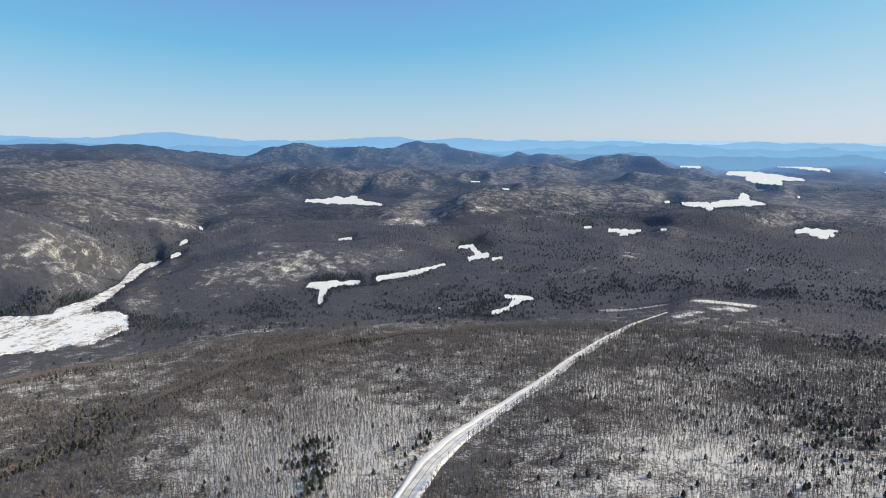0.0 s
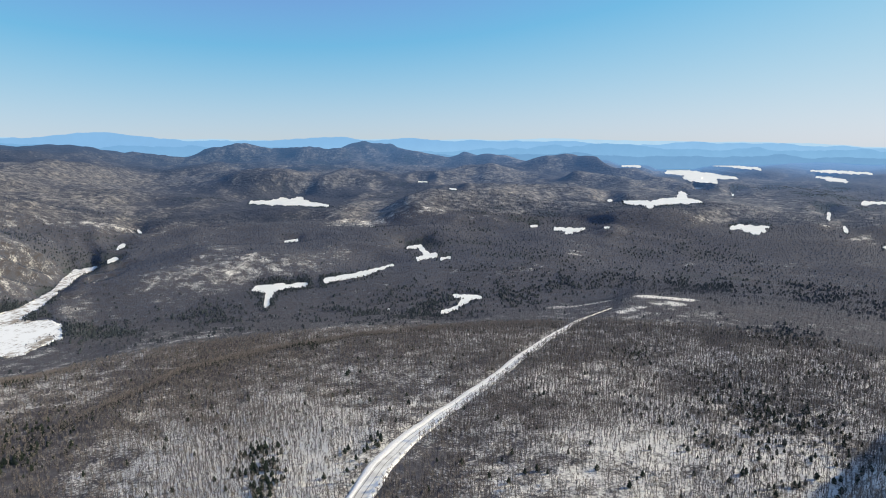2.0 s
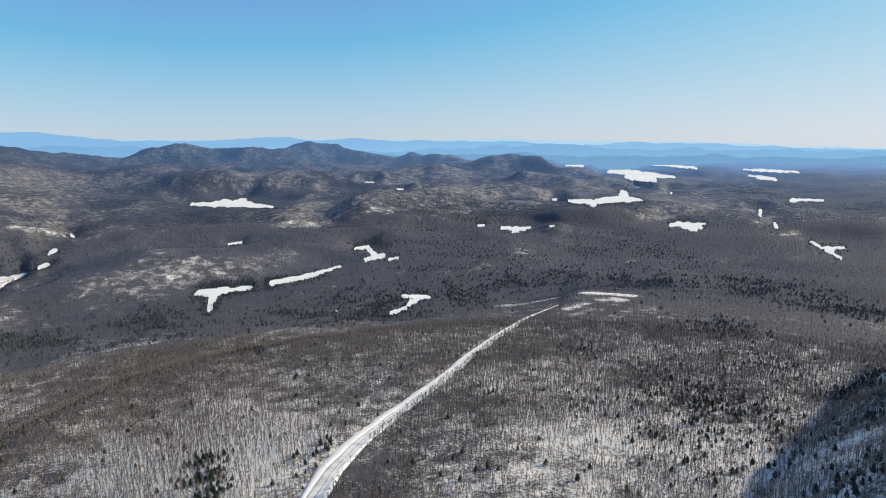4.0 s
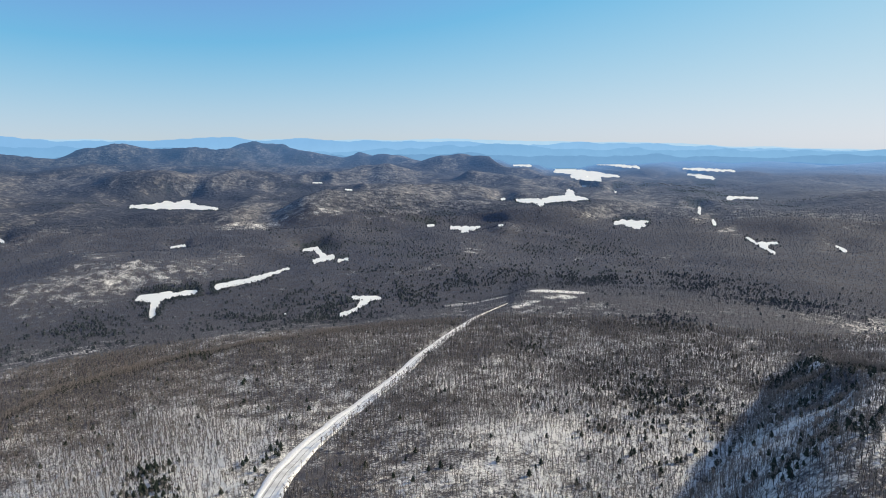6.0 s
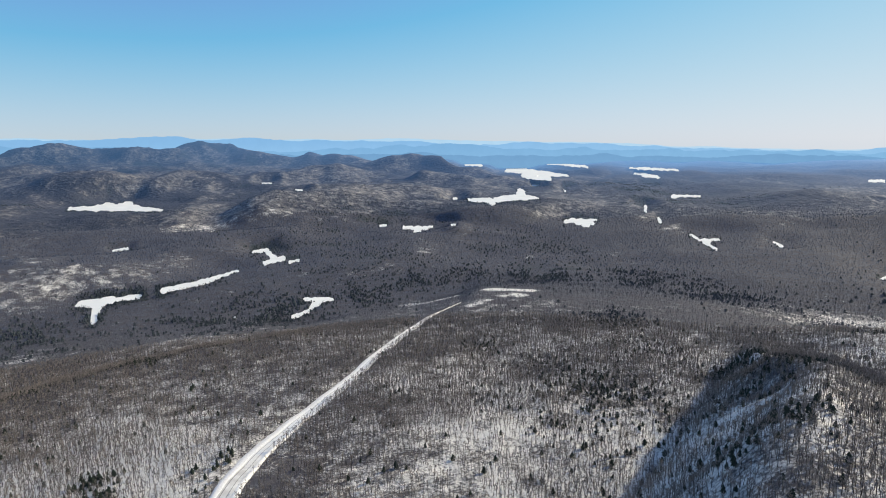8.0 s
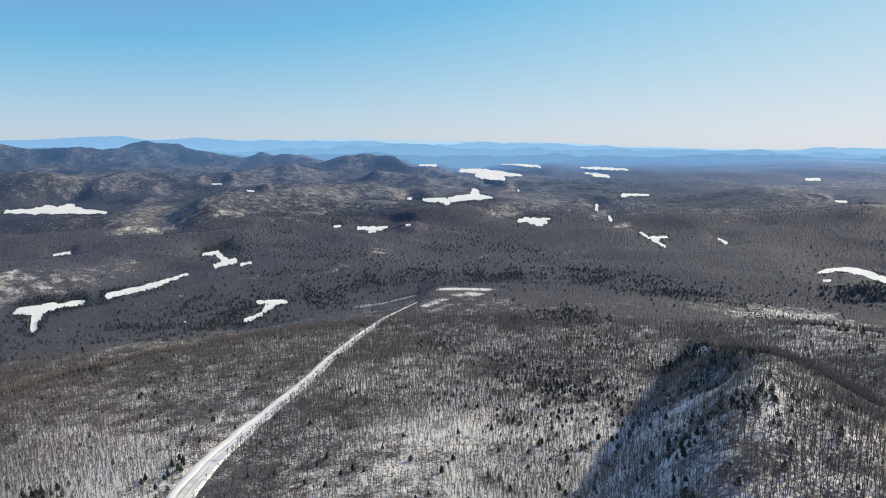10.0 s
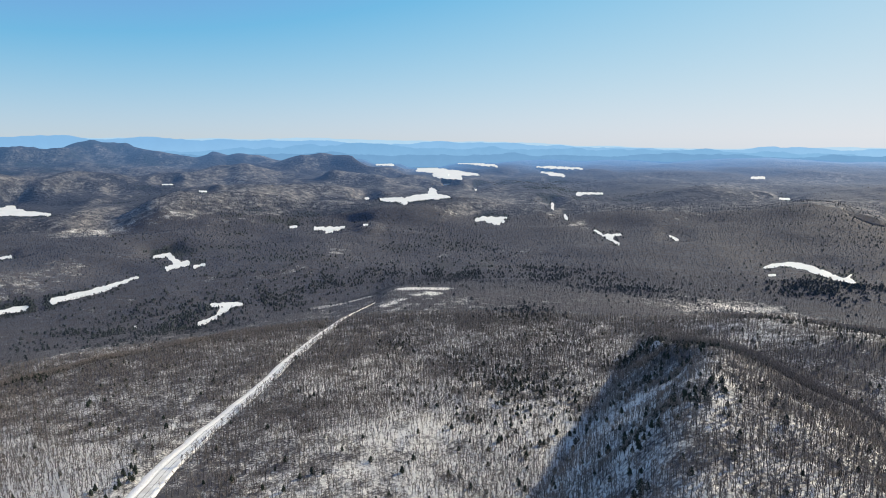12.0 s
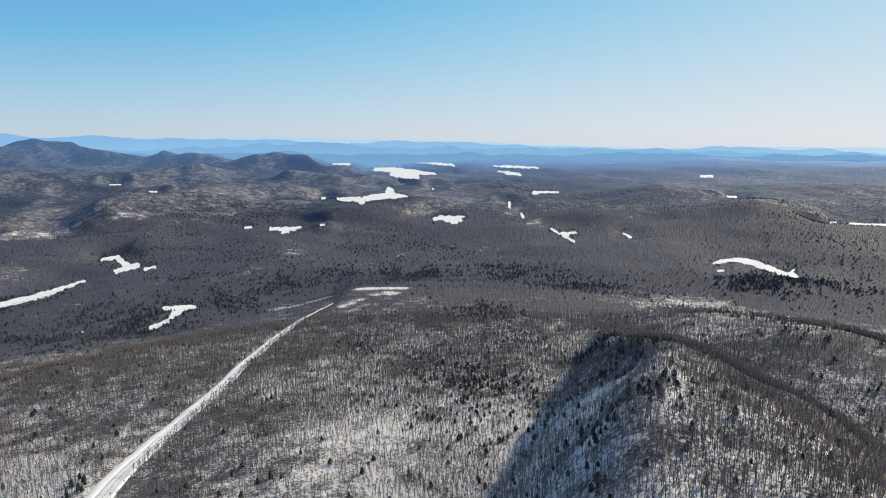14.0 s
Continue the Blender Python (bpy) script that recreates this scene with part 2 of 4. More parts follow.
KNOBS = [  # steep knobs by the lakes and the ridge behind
    (16.5, 3330, 103, 147, 100), (17.7, 3320, 83, 136, 145), (19.5, 3250, 59, 136, 153), (21.0, 3150, 26, 126, 148),
    (22.7, 3380, 98, 116, 85), (23.5, 3450, 41, 94, 52), (21.5, 3300, 33, 105, 91), (16.1, 3900, 162, 210, 214),
    (13.9, 3860, 141, 210, 211), (19.0, 3780, 123, 189, 207),
]
WEST = [  # rises of the western upland
    (-27.6, 3962, 92, 255, 365), (-31.5, 3912, 85, 255, 287), (-34.6, 4066, 100, 310, 345), (-37.2, 4014, 105, 310, 402),
    (-23.0, 4318, 150, 341, 608), (-20.1, 3912, 96, 300, 367), (-32.5, 4419, 108, 341, 630), (-18.6, 4367, 155, 273, 410),
    (-30.0, 3350, 62, 180, 330), (-33.5, 3100, 58, 150, 260), (-25.0, 3450, 70, 190, 300), (-28.5, 2700, 18, 130, 240),
]
RIVERSIDE = [  # hillsides over the marsh and its river
    (-37.2, 1800, 60, 273, 245), (-34.5, 1790, 40, 242, 188), (-31.9, 1750, 14, 200, 133), (-29.1, 1700, -16, 158, 73),
    (-35.8, 2380, 22, 180, 372), (-30.4, 2330, -2, 158, 365), (-24.8, 2260, -12, 147, 283), (-35.9, 2900, 52, 201, 445),
    (-29.0, 2950, 44, 180, 362),
]
SWELLS = [  # swells of the valley floor
    (-19.3, 1580, -43, 94, 223), (-14.5, 1630, -35, 94, 204), (-7.4, 1900, -42, 116, 208), (-4.3, 1830, -46, 94, 200),
    (-8.3, 2420, -3, 136, 227), (-15.4, 1720, -30, 116, 188), (-1.2, 2000, -18, 126, 250),
]
EAST = [  # hills of the eastern woods
    (57.8, 2260, 17, 330, 165), (54.0, 2280, -8, 250, 200), (63.5, 2650, 8, 160, 190), (50.0, 2720, 46, 190, 250),
    (53.8, 2700, 11, 158, 211), (47.5, 2650, -1, 158, 249), (40.3, 2650, 5, 158, 228), (44.2, 2800, 3, 178, 241),
    (61.8, 2850, 52, 200, 240), (65.0, 3100, 38, 231, 388), (66.0, 1800, -22, 210, 290), (46.2, 2350, -20, 158, 257),
    (37.8, 2600, -5, 147, 203), (64.2, 3900, 63, 273, 732), (52.8, 3800, 45, 210, 714), (46.0, 3700, 51, 210, 579),
]
NEAR = [  # rises of the near slope
    (61.6, 770, 12, 136, 133), (64.7, 740, 18, 136, 127), (56.6, 830, 10, 94, 101), (22.7, 1085, -7, 116, 161),
    (26.9, 1090, -15, 116, 136), (41.4, 1120, -25, 94, 210),
]
HILLS = MASSIF + SPURS + FRONT + KNOBS + WEST + RIVERSIDE + SWELLS + EAST + NEAR

LAKES = []


def lake(name, az, r, level, stretch, *arms):
    """A lake or clearing round a bearing and range; arms: across, along, radius to across, along, radius; stretch: how much longer it lies along the sight line."""
    LAKES.append((name, az, r, level, stretch, arms))


lake("frozen_marsh", -31.7, 1484, -64, 5.0, (-143, -42, 32, -64, -49, 25), (-64, -49, 25, 26, -54, 21), (26, -52, 21, 79, -51, 15.0), (-5.5, -34, 13.8, 49, -17.3, 8.1), (49, -17.3, 8.1, 92, 4.0, 5.8), (92, 4.0, 4.6, 140, 30, 3.5), (142, 33, 4.6, 187, 61, 6.9), (185, 58, 5.8, 233, 69, 3.5))
lake("frozen_pond", -23.2, 1840, -48, 6.5, (-9.3, -1.6, 4.2, 9.4, 1.6, 4.2))
lake("frozen_pond", -22.5, 2028, -40, 7.4, (-6.4, -2.1, 4.7, 6.5, 2.1, 4.7))
lake("frozen_pond", -21.1, 2282, -30, 8.7, (-3.4, 3.1, 3.5, 3.3, -3.0, 3.5))
lake("frozen_pond", -10.1, 1340, -69, 4.5, (-55, 16.8, 5.2, -18.1, 17.5, 6.3), (-18.1, 17.5, 6.3, 58, 18.9, 3.1), (-37, 13.2, 7.3, -11.9, 14.5, 6.3), (-20, 11.0, 11.5, -31, -17.7, 4.2))
lake("frozen_pond", -3.0, 1502, -63, 5.1, (-76, -14.5, 4.7, -35, -9.1, 4.7), (-35, -9.1, 4.7, 18.4, -1.1, 4.7), (18.4, -1.1, 3.5, 85, 16.1, 2.3))
lake("frozen_pond", 3.5, 1712, -55, 6.0, (-60, 16.5, 4.0, -27, 18.2, 5.3), (-22, 11.3, 5.3, -10.0, -1.5, 7.9), (-32, -14.7, 4.0, 15.9, -6.1, 5.3), (30, -16.2, 2.0, 54, -13.4, 2.0))
lake("frozen_pond", 6.4, 1208, -72, 4.0, (-12.2, 16.6, 2.8, 20, 15.9, 4.7), (20.0, 14.7, 4.7, 40, 13.8, 1.9), (11.8, 8.7, 4.7, -2.7, -0.6, 3.8), (-8.0, -6.1, 2.4, -37, -15.8, 2.4))
lake("snowy_clearing", -0.4, 1182, -73, 4.0, (-1.1, 0.0, 1.1, 1.1, -0.0, 1.1))
lake("frozen_pond", -8.9, 1946, -43, 7.0, (-17.1, -1.1, 2.2, 17.3, 1.1, 3.0))
lake("frozen_lake", -8.9, 2852, 2, 12.2, (-159, 0.7, 6.5, -67, -2.0, 8.7), (-67, 0.2, 10.9, 65, -9.2, 8.7), (-37, 7.9, 8.7, -15.6, 6.8, 8.7), (16.9, 7.4, 6.5, 56, 12.9, 6.5), (65, -9.2, 10.9, 150, -22, 4.3))
lake("frozen_lake", 24.0, 2669, 14, 12.0, (-136.1, -14.0, 4.1, -62.4, -16.3, 8.1), (-62.4, -16.3, 10.2, -38.7, -24.6, 8.1), (-40.6, -14.3, 8.1, 60.5, -6.0, 10.2), (60.5, -6.0, 10.2, 138.0, -8.3, 4.1), (75.6, 3.8, 18.0, 79.4, 19.8, 14.2))
lake("frozen_lake", 26.7, 3842, 45, 20.1, (-252, 53, 5.8, -58, 46, 8.8), (-187, 28, 11.7, -14.5, 14.4, 17.5), (-14.5, 14.4, 17.5, 118, -0.6, 11.7), (118, -0.6, 11.7, 186, -7.4, 5.8), (-61, -6.2, 11.7, -12.2, -12.4, 8.8), (-2.4, -20, 5.8, 79, -25, 6.5))
lake("frozen_pond", 26.9, 3254, 19, 15.0, (-18.1, -1.4, 3.7, 18.3, 1.4, 3.7))
lake("frozen_lake", 29.5, 4456, 75, 27.6, (-150, 13.4, 5.1, -25, 4.1, 6.8), (-25, 4.1, 6.8, 127, -11.3, 6.8))
lake("frozen_lake", 21.3, 4554, 79, 29.0, (-59, 2.7, 6.9, 57, -2.6, 6.9))
lake("frozen_lake", 36.9, 4140, 60, 23.6, (-146, 7.1, 3.1, -50, 3.5, 7.9), (-50, 3.5, 7.9, 132, -6.4, 3.8))
lake("frozen_lake", 36.3, 3772, 41, 19.4, (-68, 9.7, 5.7, -20, 6.4, 11.5), (-19.8, 3.1, 11.5, 61, -8.7, 5.7))
lake("frozen_pond", 39.6, 2854, 2, 12.2, (-52, -2.2, 6.5, -13.1, 0.9, 4.4), (-13.1, 0.9, 4.4, 51, -0.1, 2.2))
lake("frozen_pond", 30.9, 2168, -34, 8.1, (-51, 2.9, 5.0, -14.0, 3.6, 6.6), (-13.9, 1.7, 8.3, 32, 0.6, 8.3), (-33, 9.2, 3.3, 51, 8.6, 1.7), (4.7, -7.3, 5.0, 22, -8.7, 5.0))
lake("frozen_pond", 16.2, 2046, -39, 7.5, (-45, 5.4, 4.7, -20, 3.1, 4.7), (-20, 3.1, 6.3, 26, 2.4, 5.5), (26, 4.3, 3.1, 45, 5.9, 2.4), (-10.9, -6.2, 3.1, 7.1, -6.4, 3.1))
lake("frozen_pond", 13.0, 2130, -36, 7.9, (-9.6, 0.2, 3.3, 9.6, -0.2, 3.3))
lake("frozen_pond", 19.4, 2015, -23, 7.9, (-6.4, 0.0, 2.3, 6.4, -0.0, 2.3))
lake("frozen_pond", 19.6, 2750, -3, 11.5, (-6.1, 0.1, 4.2, 6.1, -0.1, 4.2))
lake("frozen_pond", 3.0, 3224, 54, 17.8, (-22, 0.6, 2.0, 22, -0.6, 2.0))
lake("frozen_pond", 5.7, 2692, 52, 14.6, (-12.8, 1.5, 2.5, 12.6, -1.5, 2.5))
lake("snowy_clearing", 36.3, 2474, -18, 9.8, (-1.4, 8.6, 5.7, 1.3, -8.0, 3.8))
lake("snowy_clearing", 37.5, 2242, -31, 8.4, (-3.9, 5.7, 4.3, 3.7, -5.4, 4.3))
lake("snowy_clearing", 41.2, 1890, -46, 6.8, (-13.2, 4.1, 3.6, 36, 8.2, 2.2), (-39, 19.7, 1.7, 29, -17.3, 2.2), (4.2, 0.2, 5.1, 9.9, -2.6, 4.4))
lake("snowy_clearing", 46.7, 1908, -45, 6.9, (-9.7, 5.5, 2.2, 9.2, -5.2, 3.7))
lake("snowy_clearing", 29.4, 3026, 10, 13.4, (-2.7, 4.0, 3.5, 2.6, -3.9, 3.5))
lake("frozen_pond", 57.1, 1586, -60, 5.4, (-90, 4.3, 3.7, -66, 13.3, 3.7), (-66, 13.3, 3.7, -36, 17.2, 4.9), (-36, 15.7, 6.1, 7.8, 7.9, 6.1), (7.8, 6.6, 6.1, 34, -1.7, 3.7), (45, -5.8, 3.7, 81, -11.1, 3.7), (70, -5.0, 2.5, 74, 1.5, 1.8))
lake("frozen_pond", 54.4, 1534, -62, 5.2, (-5.8, -0.4, 1.8, 5.8, 0.4, 1.8))
lake("frozen_lake", 65.0, 2294, -29, 8.7, (-68, -1.9, 2.1, 66, 1.8, 2.1))
lake("frozen_pond", 62.2, 2288, -29, 8.7, (-7.4, -0.4, 1.8, 7.4, 0.4, 1.8))
lake("frozen_pond", 52.9, 3618, 33, 17.9, (-28, -0.3, 5.5, 27, 0.3, 5.5))
lake("snowy_clearing", 54.9, 2786, -1, 11.8, (-16.7, 0.7, 3.2, 16.5, -0.7, 3.2))


def lake_distance(x, y, one, squeeze=1.0):
    """Metres outside the ragged shore of a lake; squeezed across, for its basin."""
    _, az, r, level, stretch, arms = one
    s, c = math.sin(radians(az)), math.cos(radians(az))
    across, along = x * c - y * s, (x * s + y * c - r) / stretch
    size = max(a[2] for a in arms)
    across = across + fbm(x, y, 70, 44, 3) * min(6, size * 0.6)
    best = np.full(np.shape(x), 1e9)
    across = across / squeeze
    for a0, b0, w0, a1, b1, w1 in arms:
        a0, a1 = a0 / squeeze, a1 / squeeze
        for low in (0, 0.5, 1.0):
            da, db = a1 - a0, b1 - b0
            v = along - b0 + MARGIN * low
            t = np.clip(((across - a0) * da + v * db) / (da * da + db * db + 1e-9), 0, 1)
            best = np.minimum(best, np.hypot(across - a0 - t * da, v - t * db) - (w0 + (w1 - w0) * t))
    best = best + fbm(across, along, 1.5 * size + 3, 40, 4) * min(size, 10) * 0.36
    return best + fbm(across, along, 0.0035 * r, 47, 3) * 0.0007 * r


MARGIN = 1.4     # near shores drawn towards the lookout to fit its view over the trees
EDGE_AZ = [-180, -60, -40, -27, -12, 0, 6, 16, 20, 22, 28, 36, 50, 70, 90, 180]
EDGE_R = [840, 840, 822, 831, 884, 884, 858, 925, 1020, 1140, 1170, 1140, 980, 840, 840, 840]
FAR_R = [0, 1138, 1356, 1619, 1967, 2292, 2665, 3019, 3550, 3902, 4254, 4605, 4950]
FAR_Z = [-74, -74, -68, -59, -42, -23, 2, 16, 30, 48, 66, 81, 98]
WEST_R, WEST_Z = [1650, 1900, 2200, 2700, 3300, 4000, 4400, 4930], [0, 26, 58, 96, 122, 136, 150, 150]     # the upland in the west
FOOT, ALONG = (243.0, 334.0), (0.80, 0.60)     # the foot of the steep spur, and which way it runs


def spur(x, y):
    """A steep-sided knoll: its shaded bank, its top, and the crest past which it falls away."""
    u = (x - FOOT[0]) * ALONG[0] + (y - FOOT[1]) * ALONG[1] + fbm(x, y, 170, 19, 3) * 26
    s = (x - FOOT[0]) * ALONG[1] - (y - FOOT[1]) * ALONG[0]
    s = s + fbm(x, y, 100, 8, 3) * 6 + fbm(x, y, 150, 28, 3) * 20 * step(5, 80, s)
    top = np.interp(u, [-700, -300, -173, -50, 0, 60, 118, 190, 330, 430], [70, 92, 95, 96, 94, 89, 79, 62, 22, 0])
    wide = np.maximum(top / 0.97 + 3 + 15 * fbm(x, y, 85, 18, 3), 3)
    crest = np.interp(u, [-400, -173, -45, -21, 53, 165, 202, 330], [330, 250, 206, 190, 161, 105, 72, 40])
    up = np.clip(s / wide, 0, 1.15)
    up = np.where(up < 0.85, up, np.minimum(up, 1.0 - (1.15 - up) ** 2 / 0.6))
    past = np.clip(s - wide, 0, 200)
    top = top - 0.10 * past + 6 * fbm(x, y, 70, 9, 3) * step(0, 30, past)
    return np.maximum(top, 0) * up * (1 - step(-90, 175, s - crest - 22))


FOLD_LINE = [(-330, 300), (-300, 428), (-277, 494), (-266, 580), (-229, 683), (-125, 735), (-40, 800)]


def near_folds(x, y):
    """The slope's own folds: a brow with a wooded gully behind it, and small swells."""
    best, side = np.full(np.shape(x), 1e9), np.zeros(np.shape(x))
    for (ax, ay), (bx, by) in zip(FOLD_LINE, FOLD_LINE[1:]):
        dx, dy = bx - ax, by - ay
        t = np.clip(((x - ax) * dx + (y - ay) * dy) / (dx * dx + dy * dy), 0, 1)
        d = np.hypot(x - ax - t * dx, y - ay - t * dy)
        side = np.where(d < best, np.sign((y - ay) * dx - (x - ax) * dy), side)
        best = np.minimum(best, d)
    o = best * side + fbm(x, y, 130, 14, 3) * 16
    gully = np.where(o > 0, 17 * step(0, 75, o) * (1 - 0.75 * step(90, 240, o)), 0) - 4 * np.exp(-(o / 34) ** 2)
    r = np.hypot(x, y)
    return (-gully + 3.5 * fbm(x, y, 150, 15, 4)) * step(330, 430, r) * (1 - step(780, 960, r))


def around(x, y, one):
    """Which places lie near that lake."""
    _, az, r, level, stretch, arms = one
    s, c = math.sin(radians(az)), math.cos(radians(az))
    wide = max(max(abs(a[0]), abs(a[3])) + max(a[2], a[5]) for a in arms) * 1.3 + 200
    deep = (max(max(abs(a[1]), abs(a[4])) + max(a[2], a[5]) for a in arms) * 1.3 + 80) * stretch
    return (np.abs(x * c - y * s) < wide) & (np.abs(x * s + y * c - r) < deep)


def sight(x, y, az):
    """A place's offset across the line of sight to that bearing, and its range along it."""
    s, c = math.sin(radians(az)), math.cos(radians(az))
    return x * c - y * s, x * s + y * c


def vale(x, y, one, narrow=1.0):
    """How far a place lies in the shallow vale round a lake, from 1 on its shore to 0."""
    name, az, r, level, stretch, arms = one
    if name == "frozen_marsh":        # a winding one: its vale follows it closely
        return 1 - step(0, 60 * narrow, lake_distance(x, y, one))
    side, far = sight(x, y, az)
    broad = max(max(abs(a[0]), abs(a[3])) for a in arms)
    big = 1.7 if name == "frozen_lake" and r < 3000 else 0.5 if broad < 25 else 1.0
    reach, deep = (60 + 0.035 * r) * narrow * big, (90 + 0.07 * r) * narrow * min(big, 0.8)
    w = np.zeros(np.shape(x))
    for a0, b0, w0, a1, b1, w1 in arms:
        lo, hi = min(a0 - w0, a1 - w1), max(a0 + w0, a1 + w1)
        front, back = r + (min(b0 - w0, b1 - w1) - MARGIN) * stretch, r + max(b0 + w0, b1 + w1) * stretch
        near = np.where((side > lo - reach) & (side < hi + reach) & (far > front - deep) & (far < back + deep))[0]
        across = np.maximum(np.abs(side[near] - (lo + hi) / 2) - (hi - lo) / 2, 0) / reach
        along = np.maximum(np.maximum(front - far[near], far[near] - back), 0) / deep
        w[near] = np.maximum(w[near], 1 - step(0, 1, np.hypot(across, along)))
    return w


def open_view(x, y, z, one):
    """The land before a lake kept low enough for the lake to lie in view."""
    _, az, r, level, stretch, arms = one
    side, far = sight(x, y, az)
    for a0, b0, w0, a1, b1, w1 in arms:
        lo, hi = min(a0 - w0, a1 - w1), max(a0 + w0, a1 + w1)
        front = r + (min(b0 - w0, b1 - w1) - MARGIN) * stretch
        near = np.where((far > 850) & (far < front) & (side * front > (lo - 260) * far) & (side * front < (hi + 260) * far))[0]
        out = np.maximum(np.abs(side[near] / far[near] * front - (lo + hi) / 2) - (hi - lo) / 2, 0)
        line = H - (H - level) * far[near] / front - 2.0 - 0.004 * (front - far[near])
        z[near] = np.minimum(z[near], line + 0.003 * out ** 2)
    return z


def height(x, y):
    x, y = np.atleast_1d(np.asarray(x, float)), np.atleast_1d(np.asarray(y, float))
    r, az = np.hypot(x, y), np.degrees(np.arctan2(x, y))
    wx = x + fbm(x, y, 640, 3, 4) * (14 + 0.03 * r)
    wy = y + fbm(x, y, 640, 6, 4) * (14 + 0.03 * r)
    edge = np.interp(az, EDGE_AZ, EDGE_R) + fbm(x, y, 260, 11, 2) * 24
    tilt = -17.5 * np.clip((r - 490) / 400, -0.3, 1.6)
    over = step(-95, 390, r - edge)
    base = tilt * (1 - over) + np.interp(r, FAR_R, FAR_Z) * over
    base = base + np.interp(r, WEST_R, WEST_Z) * (1 - step(-31, -16, az + 6 * (1 - step(2000, 3300, r)) + 2 * fbm(x, y, 500, 24, 2)))
    lift = np.zeros(np.shape(x))
    for a, d, top, la, lb in HILLS:
        hx, hy = spot(a, d)
        ca, sa = math.cos(radians(a)), math.sin(radians(a))
        u, v = (wx - hx) * sa + (wy - hy) * ca, (wx - hx) * ca - (wy - hy) * sa
        g = np.exp(-(u / la) ** 2 - (v / lb) ** 2)
        here = np.interp(d, FAR_R, FAR_Z) if d > 1200 else -17
        lift = lift + (max(2.0, top - here) * g) ** 3
    lift = lift ** (1 / 3)
    keep = np.ones(np.shape(x))       # hills end at the shores
    for one in LAKES:
        keep = np.minimum(keep, 1 - vale(x, y, one, 0.8 if one[2] > 2600 and one[0] == "frozen_pond" else 0.45))
    lift = lift * keep
    base = base + fbm(x, y, 400, 21, 5) * np.clip((r - 440) / 1400, 0.12, 1.0) * (12 + 0.001 * r)
    total, level, most = np.full(np.shape(x), 1e-9), np.zeros(np.shape(x)), np.zeros(np.shape(x))
    for one in LAKES:                 # shallow vales first, then the shores themselves
        w = vale(x, y, one)
        total, level, most = total + w ** 3, level + w ** 3 * (one[3] + 0.6), np.maximum(most, w)
    base = base + (level / total - base) * most
    rough = 1 + (0.30 - 0.23 * step(3300, 3900, r)) * (0.40 - np.abs(fbm(x, y, 560, 31, 5)) * 1.4) + 0.20 * fbm(x, y, 190, 33, 4) * step(1900, 2600, r)
    knolls = ((0.45 - np.abs(fbm(x, y, 330, 35, 4))) * (15 * step(1150, 1700, r) + 9 * step(2000, 2500, r)) * (1 - 0.55 * step(18, 30, az)) + (0.4 - np.abs(fbm(x, y, 620, 37, 4))) * 24 * step(2700, 3400, r) * (1 - step(20, 32, az))) * keep
    z = base + lift * rough + knolls + spur(x, y) + near_folds(x, y)
    for one in LAKES:
        z = open_view(x, y, z, one)
    for one in LAKES:
        near = around(x, y, one)
        if near.any():
            d = lake_distance(x[near], y[near], one)
            z[near] = z[near] + (one[3] - 0.8 - z[near]) * (1 - step(0.3, 5.0, d))
    return z


def shore(x, y):
    """About how far to the nearest lake, in metres across."""
    best = np.full(np.shape(x), 1e9)
    for one in LAKES:
        near = around(x, y, one)
        if near.any():
            best[near] = np.minimum(best[near], lake_distance(x[near], y[near], one))
    return best


# ---- the road's line ----
ROAD_PLAN = [(-35.0, -735.0), (-52.5, -262.5), (-52.5, 105.0), (-42.0, 280.0), (-32.0, 358.0), (-26.3, 391.1), (-18.4, 413.6), (-10.0, 437.9), (-1.5, 456.0), (6.7, 474.0), (19.9, 497.6), (30.4, 515.1), (44.5, 538.2), (78.9, 586.7), (116.5, 643.5), (163.9, 721.6), (232.2, 823.9), (276.0, 889.0), (312.0, 926.0), (352.0, 962.0)]


def spline(points, gap):
    out = []
    pts = [points[0]] + list(points) + [points[-1]]
    for p0, p1, p2, p3 in zip(pts, pts[1:], pts[2:], pts[3:]):
        n = max(1, int(math.dist(p1, p2) / gap))
        for k in range(n):
            t = k / n
            out.append([0.5 * (2 * b + (c - a) * t + (2 * a - 5 * b + 4 * c - d) * t * t + (3 * b - a - 3 * c + d) * t ** 3)
                        for a, b, c, d in zip(p0, p1, p2, p3)])
    return np.array(out)


ROAD = spline(ROAD_PLAN, 4.0)


def road_offset(x, y):
    """Signed metres from the road's middle, right of it positive, and the distance."""
    best, side = np.full(np.shape(x), 1e9), np.zeros(np.shape(x))
    for (ax, ay), (bx, by) in zip(ROAD[:-1:3], ROAD[3::3]):
        dx, dy = bx - ax, by - ay
        t = np.clip(((x - ax) * dx + (y - ay) * dy) / (dx * dx + dy * dy), 0, 1)
        d = np.hypot(x - ax - t * dx, y - ay - t * dy)
        near = d < best
        best = np.where(near, d, best)
        side = np.where(near, np.sign((x - ax) * dy - (y - ay) * dx), side)
    return best * side, best


